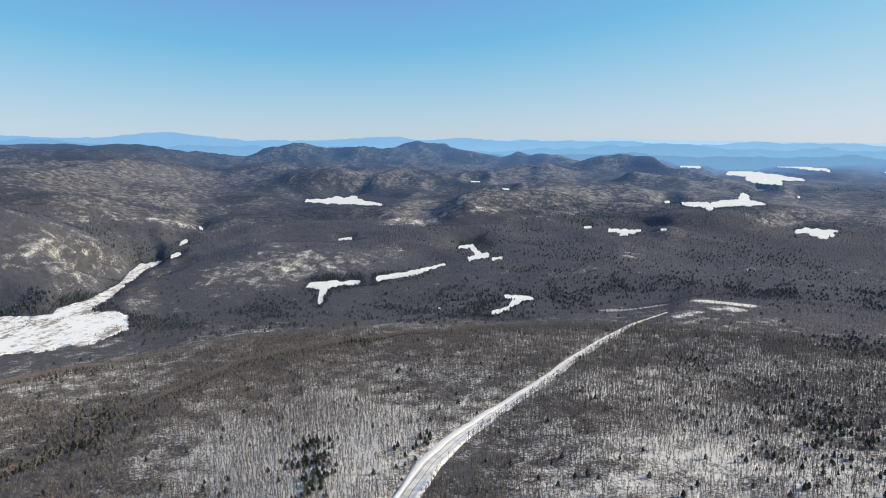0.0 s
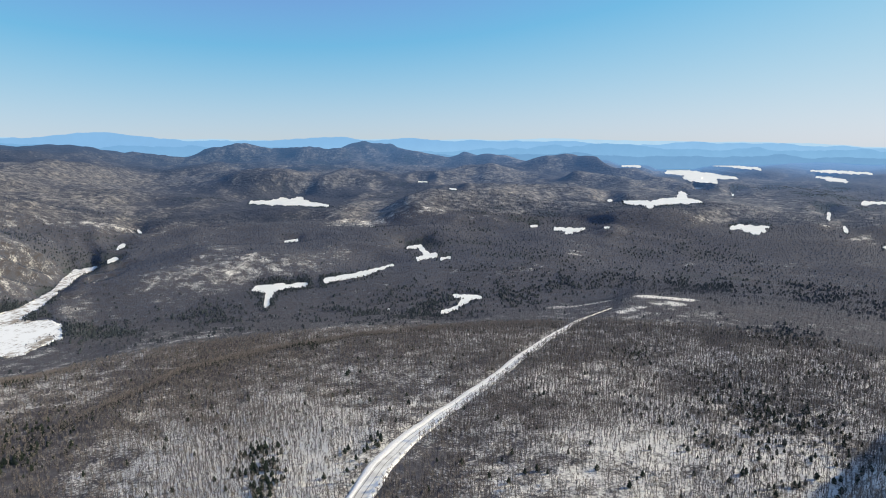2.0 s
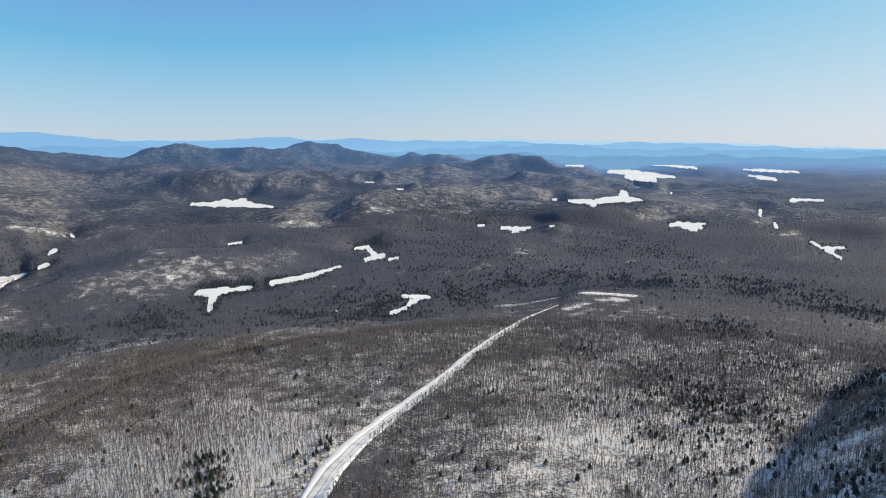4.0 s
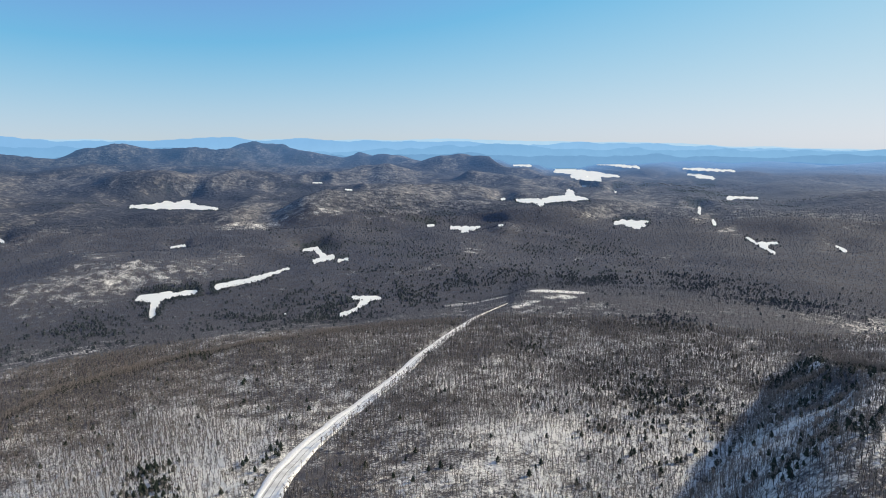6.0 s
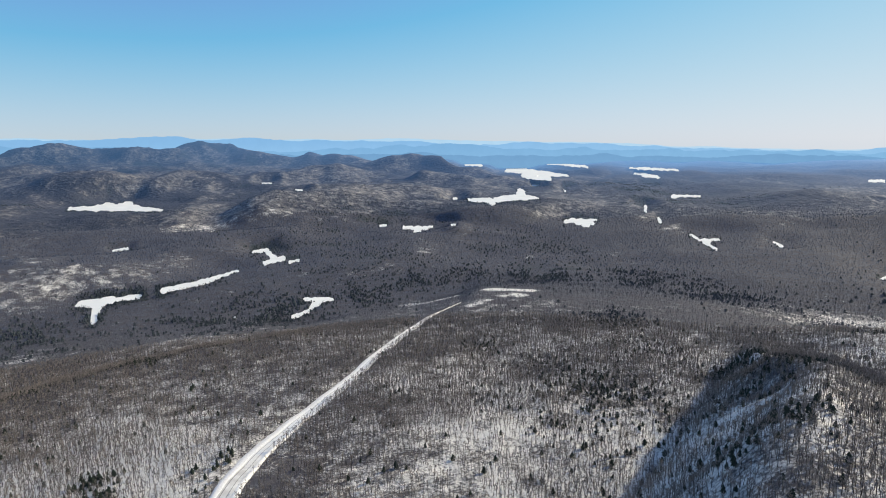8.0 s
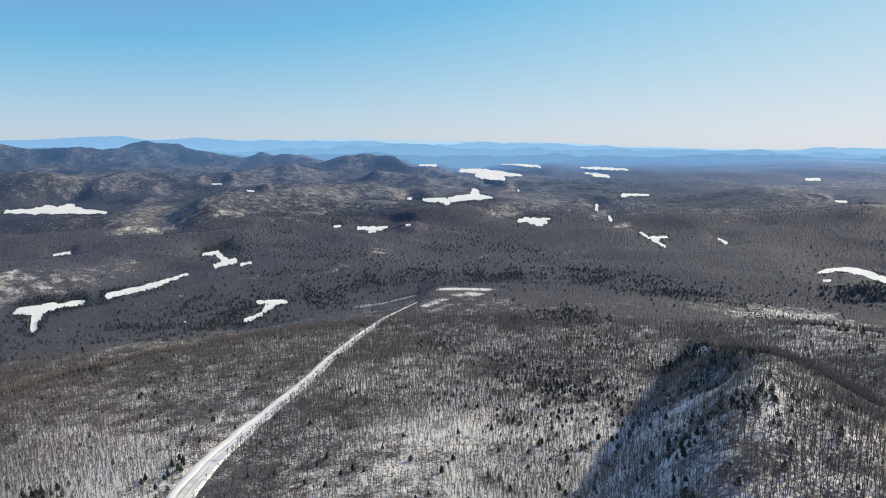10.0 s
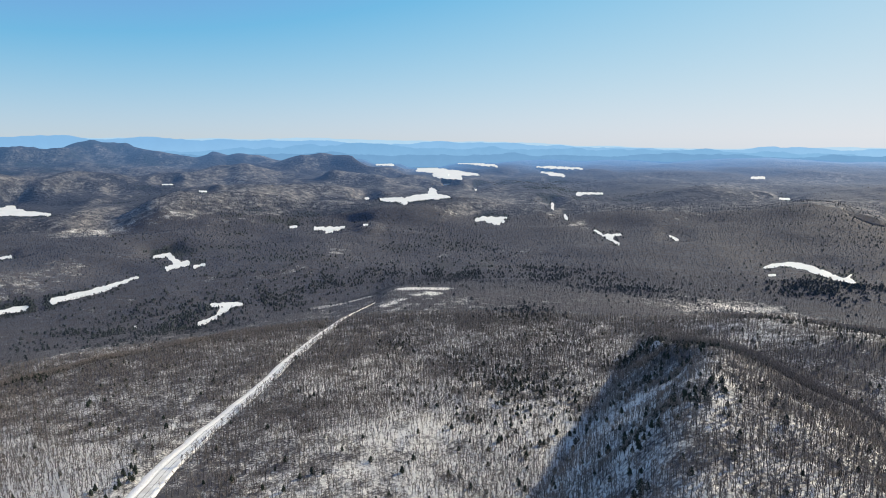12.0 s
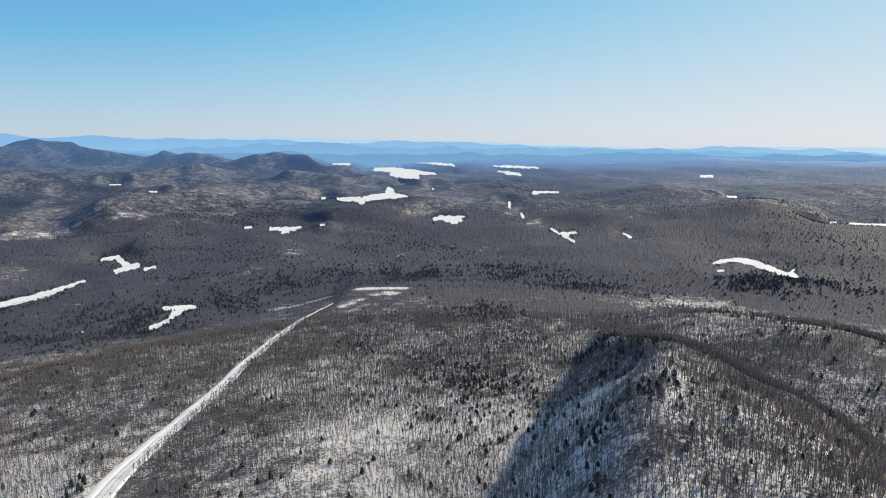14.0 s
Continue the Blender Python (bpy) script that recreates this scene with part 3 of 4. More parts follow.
def mesh_of(name, verts, faces, mat, smooth=True, attributes=None):
    """A mesh from numpy arrays; faces all of one size."""
    verts, faces = np.asarray(verts, np.float32), np.asarray(faces, np.int32)
    me = bpy.data.meshes.new(name)
    me.vertices.add(len(verts))
    me.vertices.foreach_set("co", verts.ravel())
    n, k = faces.shape
    me.loops.add(n * k)
    me.loops.foreach_set("vertex_index", faces.ravel())
    me.polygons.add(n)
    me.polygons.foreach_set("loop_start", np.arange(0, n * k, k, dtype=np.int32))
    me.polygons.foreach_set("use_smooth", np.full(n, smooth))
    for key, values in (attributes or {}).items():
        a = me.attributes.new(key, "FLOAT", "POINT")
        a.data.foreach_set("value", np.asarray(values, np.float32))
    me.update(calc_edges=True)
    me.materials.append(mat)
    return me


def strip_faces(rows, cols, closed=False):
    i = np.arange(rows - 1)[:, None]
    j = np.arange(cols if closed else cols - 1)[None, :]
    a, b = i * cols + j, i * cols + (j + 1) % cols
    return np.stack([a, b, b + cols, a + cols], -1).reshape(-1, 4)


def evergreen_share(x, y):
    """How much of the wood is spruce, fir and pine."""
    x, y = np.asarray(x, float), np.asarray(y, float)
    r, az = np.hypot(x, y), np.degrees(np.arctan2(x, y))
    share = 0.018 - 0.008 * step(850, 1000, r) + 0.40 * step(0.25, 0.62, fbm(x, y, 420, 61, 5)) * step(910, 1200, r)
    share = share + 0.16 * step(0.28, 0.6, fbm(x, y, 120, 66, 4)) * (1 - step(790, 1050, r))
    for a, d, w, amount in EVERGREEN_SPOTS:
        cx, cy = spot(a, d)
        share = share + amount * np.exp(-((x - cx) ** 2 + (y - cy) ** 2) / (w * w))
    valley = step(1120, 1220, r)
    share = share + valley * np.interp(r, [1500, 1900], [0.85, 0.4]) * (1 - step(2, 15, SHORE(x, y)))
    groves = 0.3 + 1.1 * step(-0.05, 0.35, fbm(x, y, 62, 67, 3))
    share = share * (1 + (groves - 1) * step(850, 1000, r))
    return np.clip(share, 0, 0.95)


NEAR_STANDS = [
    (31.0, 560, 60, 0.05), (35.0, 520, 60, 0.05), (32.0, 640, 55, 0.07), (27.0, 700, 40, 0.05),
    (44.5, 690, 24, 0.5), (45.5, 640, 22, 0.35), (47.0, 600, 18, 0.3),
    (-12.7, 480, 13, 0.7), (-13.0, 450, 12, 0.7),
    (-12.4, 425, 11, 0.7), (-13.6, 405, 10, 0.5), (-4.5, 452, 12, 0.5), (-2.0, 476, 10, 0.5), (21.8, 752, 20, 0.5), (29.0, 656, 28, 0.25),
    (33.0, 630, 32, 0.2), (33.5, 604, 21, 0.25), (44.0, 700, 18, 0.6), (46.5, 682, 16, 0.3), (44.5, 525, 28, 0.2), (48.5, 508, 32, 0.2),
    (33.5, 928, 38, 0.7), (-8.0, 788, 24, 0.5), (-17.0, 752, 24, 0.4), (-32.0, 578, 32, 0.4), (-36.0, 578, 32, 0.5), (-30, 665, 38, 0.35),
]
VALLEY_STANDS = [
    (62.0, 1500, 130, 0.14), (64.5, 1700, 150, 0.2), (59.5, 1880, 130, 0.25), (66.0, 1350, 110, 0.12), (56.0, 2250, 120, 0.2),
    (3.0, 1208, 105, 0.6), (-2.0, 1155, 105, 0.45), (9.5, 1284, 78, 0.6), (-26.2, 1208, 52, 0.9), (-24.0, 1172, 46, 0.7), (-16.0, 1208, 70, 0.5),
    (-34.0, 1396, 67, 0.7), (2.0, 1837, 109, 0.6), (9.0, 1804, 126, 0.5), (12.0, 1566, 131, 0.5), (26.0, 1488, 149, 0.4), (33.0, 1461, 149, 0.4),
    (43.0, 1304, 120, 0.3), (58.0, 1461, 100, 0.5), (59.0, 2040, 140, 0.2), (31.0, 2227, 60, 0.35), (23.0, 2462, 60, 0.3),
]
EVERGREEN_SPOTS = NEAR_STANDS + VALLEY_STANDS
SHORE = shore


def openness(x, y, r, az):
    """How much snow shows between the trees."""
    o = np.interp(r, [0, 650, 850, 960, 1140, 1600, 2600, 4900], [0.535, 0.54, 0.49, 0.43, 0.41, 0.41, 0.37, 0.34])
    o = o + 0.16 * fbm(x, y, 480, 71, 4) * np.interp(r, [520, 1350, 2300], [0.5, 1.0, 1.6])
    for a, d, w, amount in SNOWY_SPOTS:
        cx, cy = spot(a, d)
        o = o + amount * np.exp(-((x - cx) ** 2 + (y - cy) ** 2) / (w * w))
    return np.clip(o, 0, 1)


SNOWY_SPOTS = [
    (-12, 460, 70, 0.10), (2, 440, 70, -0.07), (15, 460, 55, 0.03), (-1, 560, 50, -0.04), (-8, 520, 60, 0.05), (-30, 610, 55, -0.14), (-26, 680, 55, -0.14), (-18, 765, 60, -0.12), (-34, 520, 45, -0.12), (-10, 790, 70, -0.08), (5, 700, 90, -0.04),
    (50, 1230, 50, 0.09), (54, 1200, 55, 0.09), (46, 1260, 45, 0.10), (57, 1020, 55, 0.12), (19.5, 1190, 22, 0.25), (16.0, 1215, 20, 0.2), (43, 1350, 30, 0.15), (-15, 1420, 60, 0.05), (-20, 1390, 60, 0.04),
    (-35, 1650, 200, -0.02), (44, 400, 60, 0.05), (58, 330, 80, -0.03), (-33, 3050, 220, 0.25), (-26, 1720, 110, 0.04), (-24, 2050, 110, 0.03), (-18, 1500, 80, 0.08), (-13, 1540, 60, 0.08), (-5, 1700, 90, 0.06),
    (26.3, 1106, 15, 0.7), (25.4, 1108, 15, 0.7), (24.5, 1110, 16, 0.7), (23.6, 1110, 16, 0.7), (22.8, 1108, 13, 0.6), (25.4, 1052, 14, 0.5), (18.5, 1150, 30, 0.35), (15.5, 1160, 30, 0.3), (62, 745, 90, -0.06), (59, 1750, 380, -0.10), (63, 2050, 300, -0.08), (50, 1900, 350, -0.06), (47, 2250, 150, -0.08), (-1, 3080, 70, 0.22), (2.0, 2440, 60, 0.22), (11.1, 2460, 60, 0.22), (16.5, 2420, 60, 0.22), (5, 2560, 60, 0.18), (18.5, 3240, 60, 0.2),
    (52, 1150, 60, 0.12), (58, 1130, 60, 0.12), (-5, 2180, 80, 0.12), (53, 760, 40, 0.15), (56, 490, 75, -0.09), (51, 560, 50, -0.09), (42, 500, 110, 0.10), (-14, 430, 60, 0.15), (3, 430, 45, -0.08), (21.0, 980, 7, 0.35), (21.8, 996, 8, 0.4), (22.6, 1014, 7, 0.35), (24.0, 1042, 8, 0.4), (-13, 520, 90, 0.10), (-32, 540, 130, -0.07),
]


# ---- ground ----
def build_ground():
    radii = np.concatenate([[0.01], np.geomspace(14, 330, 18)[:-1], np.geomspace(330, 1200, 130)[:-1], np.geomspace(1200, 4930, 190)])
    bearings = np.concatenate([np.linspace(-42, 72, 420), np.linspace(72, 318, 60)[1:-1]])
    R, A = np.meshgrid(radii, np.radians(bearings), indexing="ij")
    x, y = (R * np.sin(A)).ravel(), (R * np.cos(A)).ravel()
    z = height(x, y)
    d = road_offset(x, y)[1]
    z = z - 0.7 * (1 - step(8, 18, d))
    o = openness(x, y, R.ravel(), np.degrees(A).ravel())
    ever = evergreen_share(x, y)
    sx, sy = math.sin(radians(115)), math.cos(radians(115))     # between the sun's side and the side towards the lookout
    lit_side = -((height(x + 10, y) - height(x - 10, y)) * sx + (height(x, y + 10) - height(x, y - 10)) * sy) / 20
    far = step(1000, 1300, R.ravel())     # hill sides turned that way painted snowier, as if sunlit; the far others darker
    o = o + far * np.interp(R.ravel(), [1500, 2350], [0.45, 0.75]) * np.clip(lit_side - 0.05, -0.1, 0.24)
    ever = ever + step(1900, 2500, R.ravel()) * 0.15 * np.clip(-lit_side - 0.12, 0, 0.4)
    # 1 close by, less far off: for the painted haze tint and crown cover
    haze_veil = np.maximum(np.interp(R.ravel(), [850, 1300], [1.0, 0.42]), np.clip((o - 0.52) * 5, 0, 1))
    o = np.minimum(o, np.interp(R.ravel(), [1000, 1350, 1950, 2400, 2700, 5000], [1.0, 0.54, 0.50, 0.56, 0.56, 0.54])) - 0.45 * ever * step(880, 1200, R.ravel())
    ever = ever * step(1130, 1350, R.ravel()) * np.interp(R.ravel(), [2000, 2500], [0.6, 1.0])
    me = mesh_of("ground", np.stack([x, y, z], 1), strip_faces(len(radii), len(bearings), True), M_GROUND, True, {"open": np.clip(o, 0, 1), "ever": ever, "haze_veil": haze_veil})
    me.materials.append(M_HAZED_FARLAND)
    # past 2250 m the ground takes the far material with its painted haze
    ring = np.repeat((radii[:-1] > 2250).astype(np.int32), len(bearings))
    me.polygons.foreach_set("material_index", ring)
    return tagged(new("ground", me), "rolling snowy ground under bare winter woods", "ground", kind="structure")


build_ground()


def build_lake(one, label):
    """A sheet of snowy ice with a thickness of its own, cut to the ragged shore."""
    name, az, r, level, stretch, arms = one
    grow = max(max(a[2], a[5]) for a in arms) * 1.5 + 8
    a0, a1 = min(min(a[0], a[3]) for a in arms) - grow, max(max(a[0], a[3]) for a in arms) + grow
    b0, b1 = min(min(a[1], a[4]) for a in arms) - grow - MARGIN, max(max(a[1], a[4]) for a in arms) + grow
    gap = max(0.7, math.sqrt((a1 - a0) * (b1 - b0) / 9000))
    nx, ny = int((a1 - a0) / gap) + 2, int((b1 - b0) / gap) + 2
    A, B = np.meshgrid(a0 + np.arange(nx) * gap, b0 + np.arange(ny) * gap, indexing="xy")
    s, c = math.sin(radians(az)), math.cos(radians(az))

    def plan(a, b):
        return a * c + (r + b * stretch) * s, -a * s + (r + b * stretch) * c

    d = lake_distance(*plan(A.ravel(), B.ravel()), one)
    f = strip_faces(ny, nx)
    f = f[(d[f] < gap * 0.9).any(1)]
    gb, ga = np.gradient(d.reshape(ny, nx), gap)     # draw the outermost points in to the shore
    pull = np.clip(d, 0, gap * 1.6) / (np.hypot(ga, gb).ravel() + 1e-6)
    px, py = plan(A.ravel() - pull * ga.ravel(), B.ravel() - pull * gb.ravel())
    z = level + 0.25 + fbm(px, py, 30, 5, 2) * 0.1
    used, inv = np.unique(f, return_inverse=True)
    ob = new(name, mesh_of(name, np.stack([px, py, z], 1)[used], inv.reshape(f.shape), M_MARSH if name == "frozen_marsh" else M_LAKE))
    solid = ob.modifiers.new("ice", "SOLIDIFY")
    solid.thickness = 0.5
    return tagged(ob, label, name.split("_")[1], kind="structure")


LAKE_WORDS = {"frozen_marsh": "frozen marsh and stream under wind-drifted snow", "frozen_pond": "small frozen pond under white snow, ringed by evergreens",
              "frozen_lake": "large frozen lake under smooth white snow", "snowy_clearing": "open snow-covered clearing in the woods"}
for one_lake in LAKES:
    build_lake(one_lake, LAKE_WORDS[one_lake[0]])


# ---- road ----
BEND_Y = [400, 455, 560, 850, 925]      # the widths change along the way: before, in and past the bend, and far off


def ribbon(offsets, rises, wobble=0.0, seed=1):
    """A strip along the road through points at those offsets from its middle, one for each place of BEND_Y."""
    d = np.gradient(ROAD, axis=0)
    d = d / np.linalg.norm(d, axis=1)[:, None]
    side = np.stack([d[:, 1], -d[:, 0]], 1)
    mid_z = height(ROAD[:, 0], ROAD[:, 1])
    verts = []
    for o, up in zip(offsets, rises):
        o = np.interp(ROAD[:, 1], BEND_Y, o)
        p = ROAD + side * (o + wobble * fbm(ROAD[:, 0], ROAD[:, 1], 9, seed, 3) * np.sign(o))[:, None]
        lump = up * (1 + (0.5 * fbm(p[:, 0], p[:, 1], 5, seed + 3, 3) if wobble else 0))
        verts.append(np.stack([p[:, 0], p[:, 1], mid_z + lump], 1))
    return np.stack(verts, 1).reshape(-1, 3), strip_faces(len(ROAD), len(offsets))


LEFT_FOOT, LEFT_EDGE = (-9.5, -12.5, -9.0, -6.5, -0.6), (-4.8, -4.2, -2.2, -1.5, -0.3)
RIGHT_EDGE, RIGHT_FOOT = (4.8, 4.6, 3.6, 2.4, 0.3), (10.0, 8.0, 6.5, 4.0, 0.6)


def between(a, b, share):
    return [p + (q - p) * share for p, q in zip(a, b)]


v, f = ribbon([between(LEFT_EDGE, RIGHT_EDGE, k) for k in (-0.03, 0.25, 0.5, 0.75, 1.03)], [0.10, 0.16, 0.20, 0.16, 0.10])
tagged(new("road", mesh_of("road", v, f, M_ROAD)), "pale salted two-lane road through bare woods", "road", kind="structure")
v, f = ribbon([between(LEFT_FOOT, LEFT_EDGE, k) for k in (0, 0.25, 0.5, 0.75, 0.9, 1)], [-0.9, 0.15, 0.30, 0.50, 0.28, 0.05], 0.5, 2)
tagged(new("snow_bank", mesh_of("snow_bank", v, f, M_BANK)), "bright ploughed snow bank along the road's verge", "snow bank", kind="structure")
v, f = ribbon([between(RIGHT_EDGE, RIGHT_FOOT, k) for k in (0, 0.1, 0.25, 0.5, 0.75, 1)], [0.05, 0.3, 0.45, 0.35, 0.2, -0.9], 0.5, 5)
tagged(new("snow_bank", mesh_of("snow_bank", v, f, M_BANK)), "shaded ploughed snow bank along the road's verge", "snow bank", kind="structure")

for track_share in (0.16, 0.66):
    v, f = ribbon([between(LEFT_EDGE, RIGHT_EDGE, track_share + k) for k in (-0.022, 0.022)], [0.205, 0.205])
    tagged(new("tyre_track", mesh_of("tyre_track", v, f, M_TRACK)), "dark wet wheel track worn through the road salt", "road", kind="structure")


def part(name, bm, mat, parent, label=""):
    me = bpy.data.meshes.new(name)
    bm.to_mesh(me)
    bm.free()
    me.materials.append(mat)
    ob = new(name, me)
    ob.parent = parent
    return tagged(ob, label) if label else ob


def build_road_sign(x, y):
    """A panel on a post beside the road."""
    sign = new("road_sign")
    sign.matrix_world = pose(x, y, float(height(x, y)[0]) + 0.1, 0, 0, -40)
    bm = bmesh.new()
    bmesh.ops.create_cone(bm, cap_ends=True, segments=8, radius1=0.10, radius2=0.09, depth=3.4, matrix=pose(0, 0, 1.5))
    part("post", bm, M_POST, sign)
    bm = bmesh.new()
    bmesh.ops.create_cube(bm, size=1.0, matrix=pose(0, -0.13, 2.5) @ Matrix.Diagonal((1.3, 0.05, 1.3, 1)))
    bmesh.ops.bevel(bm, geom=bm.edges[:], offset=0.02, segments=2, affect="EDGES")
    part("panel", bm, M_TRACK, sign, "dark square sign panel seen from behind")
    return tagged(sign, "dark road sign on a post by the snowy verge", "sign")


build_road_sign(38.5, 546.0)

# ---- trees ----
rng = np.random.default_rng(7)


def tube(a, b, ra, rb, sides=3):
    a, b = np.array(a, float), np.array(b, float)
    d = (b - a) / (np.linalg.norm(b - a) + 1e-9)
    n = np.cross(d, [0.3, 0.9, 0.2])
    n /= np.linalg.norm(n)
    m = np.cross(d, n)
    ang = np.arange(sides) * 2 * math.pi / sides
    ring = np.cos(ang)[:, None] * n + np.sin(ang)[:, None] * m
    v = np.concatenate([a + ring * ra, b + ring * rb])
    f = []
    for k in range(sides):
        q = (k + 1) % sides
        f += [(k, q, sides + q), (k, sides + q, sides + k)]
    return v, np.array(f)


def blade(a, b, w):
    """A twig: a slim three-cornered spike."""
    a, b = np.array(a, float), np.array(b, float)
    n = np.cross(b - a, rng.normal(size=3))
    n /= np.linalg.norm(n) + 1e-9
    return np.array([a + n * w / 2, a - n * w / 2, b]), np.array([(0, 1, 2)])


def join(pieces):
    v, f, o = [], [], 0
    for a, b in pieces:
        v.append(a)
        f.append(b + o)
        o += len(a)
    return np.concatenate(v), np.concatenate(f)


def bare_tree(limbs, twigs, girth, twig_w, solid, plain=False):
    """A leafless hardwood one unit high: trunk and crown pieces."""
    bend = rng.normal(0, 0.02, 2)
    mid = (bend[0], bend[1], 0.45)
    top = (bend[0] * 2, bend[1] * 2, 0.88)
    trunk = [tube((0, 0, -0.03), mid, girth, girth * 0.7), tube(mid, top, girth * 0.7, girth * 0.2)]
    if plain:
        trunk = [tube((0, 0, -0.03), top, girth, girth * 0.3)]
    crown = []
    for k in range(limbs):
        h = rng.uniform(0.38, 0.85)
        az, out = rng.uniform(0, 6.283), rng.uniform(0.08, 0.18) * (1.25 - 0.6 * h)
        base = np.array((bend[0] * 2 * h, bend[1] * 2 * h, h))
        tip = base + (math.cos(az) * out, math.sin(az) * out, rng.uniform(0.10, 0.24))
        tip[2] = min(tip[2], 1.0)
        crown.append(tube(base, tip, girth * 0.35, girth * 0.12) if solid else blade(base, tip, girth * 0.7))
        for _ in range(twigs):
            p = base + (tip - base) * rng.uniform(0.3, 1.0)
            q = p + (rng.normal(0, 0.04), rng.normal(0, 0.04), rng.uniform(0.06, 0.16))
            crown.append(blade(p, q, twig_w))
    return join(trunk), join(crown)


def conifer(layers, points, spread, ragged=0.25):
    """A spruce or fir one unit high: trunk, and tiers of drooping boughs."""
    trunk = [tube((0, 0, -0.03), (0, 0, 0.9), 0.016, 0.004)]
    crown = []
    for k in range(layers):
        t = k / (layers - 1)
        z = 0.12 + 0.76 * t
        rad = spread * (1 - t) ** 0.65 * (0.75 + 0.25 * min(1, 4 * t)) + 0.02
        rise = 0.9 / layers + 0.08
        turn = rng.uniform(0, 6.28)
        top = np.array([(rng.normal(0, 0.008), rng.normal(0, 0.008), min(1.0, z + rise))])
        ring = []
        for j in range(points * 2):
            a = turn + j * math.pi / points
            rr = rad * (rng.uniform(1 - ragged, 1 + ragged) if j % 2 == 0 else 0.5)
            ring.append((math.cos(a) * rr, math.sin(a) * rr, z - (0.03 if j % 2 == 0 else -0.02) + rng.normal(0, 0.01)))
        n = len(ring)
        crown.append((np.concatenate([top, ring]), np.array([(0, 1 + j, 1 + (j + 1) % n) for j in range(n)])))
    return join(trunk), join(crown)


def whole(trunk, crown):
    """Trunk and crown as one, the trunk's faces in the second material."""
    v, f = join([crown, trunk])
    return v, f, np.array([0] * len(crown[1]) + [1] * len(trunk[1]))


def plant(name, protos, x, y, z, tall, broad, *mats):
    """Many trees as one mesh."""
    n = len(x)
    which = rng.integers(0, len(protos), n)
    turn = rng.uniform(0, 6.283, n)
    all_v, all_f, all_m, o = [], [], [], 0
    for k, (pv, pf, pm) in enumerate(protos):
        i = np.where(which == k)[0]
        if not len(i):
            continue
        c, s = np.cos(turn[i])[:, None], np.sin(turn[i])[:, None]
        bx, by, bz = pv[None, :, 0] * broad[i, None], pv[None, :, 1] * broad[i, None], pv[None, :, 2] * tall[i, None]
        v = np.stack([bx * c - by * s + x[i, None], bx * s + by * c + y[i, None], bz + z[i, None]], -1)
        fs = pf[None] + (np.arange(len(i)) * len(pv))[:, None, None] + o
        all_v.append(v.reshape(-1, 3))
        all_f.append(fs.reshape(-1, 3))
        all_m.append(np.tile(pm, len(i)))
        o += len(i) * len(pv)
    me = mesh_of(name, np.concatenate(all_v), np.concatenate(all_f), mats[0], False)
    for m in mats[1:]:
        me.materials.append(m)
    me.polygons.foreach_set("material_index", np.concatenate(all_m).astype(np.int32))
    return me


def places(r0, r1, gap, a0=-40.0, a1=70.0):
    """Jittered places over a sector of the plan, clear of road and lakes."""
    x0, x1 = r1 * math.sin(radians(max(a0, -90))), r1 * math.sin(radians(min(a1, 90)))
    gx, gy = np.meshgrid(np.arange(x0, x1, gap), np.arange(min(0, r1 * math.cos(radians(max(-a0, a1)))), r1, gap))
    gx = gx.ravel() + rng.uniform(-0.5, 0.5, gx.size) * gap
    gy = gy.ravel() + rng.uniform(-0.5, 0.5, gy.size) * gap
    r, az = np.hypot(gx, gy), np.degrees(np.arctan2(gx, gy))
    ok = (r >= r0) & (r < r1) & (az > a0) & (az < a1) & ((r > 375) | (az > 28))
    gx, gy = gx[ok], gy[ok]
    off, d = road_offset(gx, gy) if r0 < 1200 else (np.full(len(gx), 99.0), np.full(len(gx), 99.0))
    ok = (off < np.interp(gy, BEND_Y, LEFT_FOOT) + 1.5 - rng.uniform(0, 3, len(gx))) | (off > np.interp(gy, BEND_Y, RIGHT_FOOT) - 0.5 + rng.uniform(0, 2.5, len(gx)))
    ok &= shore(gx, gy) > 0.6
    return gx[ok], gy[ok]


def sort_kinds(x, y):
    e = rng.uniform(size=len(x)) < evergreen_share(x, y)
    return e


THIN_SPOTS = [(-10, 455, 60, 0.24), (45, 390, 70, 0.3), (42, 470, 60, 0.25), (-11, 470, 45, 0.2), (-15, 440, 40, 0.25), (-18, 520, 40, 0.15), (36, 480, 60, 0.1), (60, 420, 70, 0.2), (66, 480, 80, 0.15), (26.3, 1100, 20, 0.9), (25.1, 1102, 20, 0.9), (23.9, 1104, 20, 0.9), (22.8, 1102, 18, 0.8), (25.4, 1046, 16, 0.8), (21.4, 984, 9, 0.6), (22.4, 1006, 8, 0.5), (24.0, 1036, 9, 0.6), (42, 480, 90, 0.2), (38, 1060, 80, 0.3), (45, 940, 90, 0.35), (52, 880, 80, 0.35), (58, 840, 75, 0.35), (64, 800, 75, 0.3)]


def thinning(x, y):
    """Where the woods stand more open."""
    t = np.ones(np.shape(x))
    for a, d, w, amount in THIN_SPOTS:
        cx, cy = spot(a, d)
        t = t * (1 - amount * np.exp(-((x - cx) ** 2 + (y - cy) ** 2) / (w * w)))
    return t


LODS = [  # from, to, spacing of the trees, limbs, twigs to a limb, girth, twig width
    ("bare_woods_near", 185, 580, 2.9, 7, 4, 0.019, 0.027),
    ("bare_woods_slope", 580, 910, 3.45, 5, 3, 0.020, 0.046),
    ("bare_woods_valley", 910, 1500, 5.0, 3, 3, 0.008, 0.070),
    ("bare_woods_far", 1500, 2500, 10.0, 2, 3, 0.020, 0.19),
]
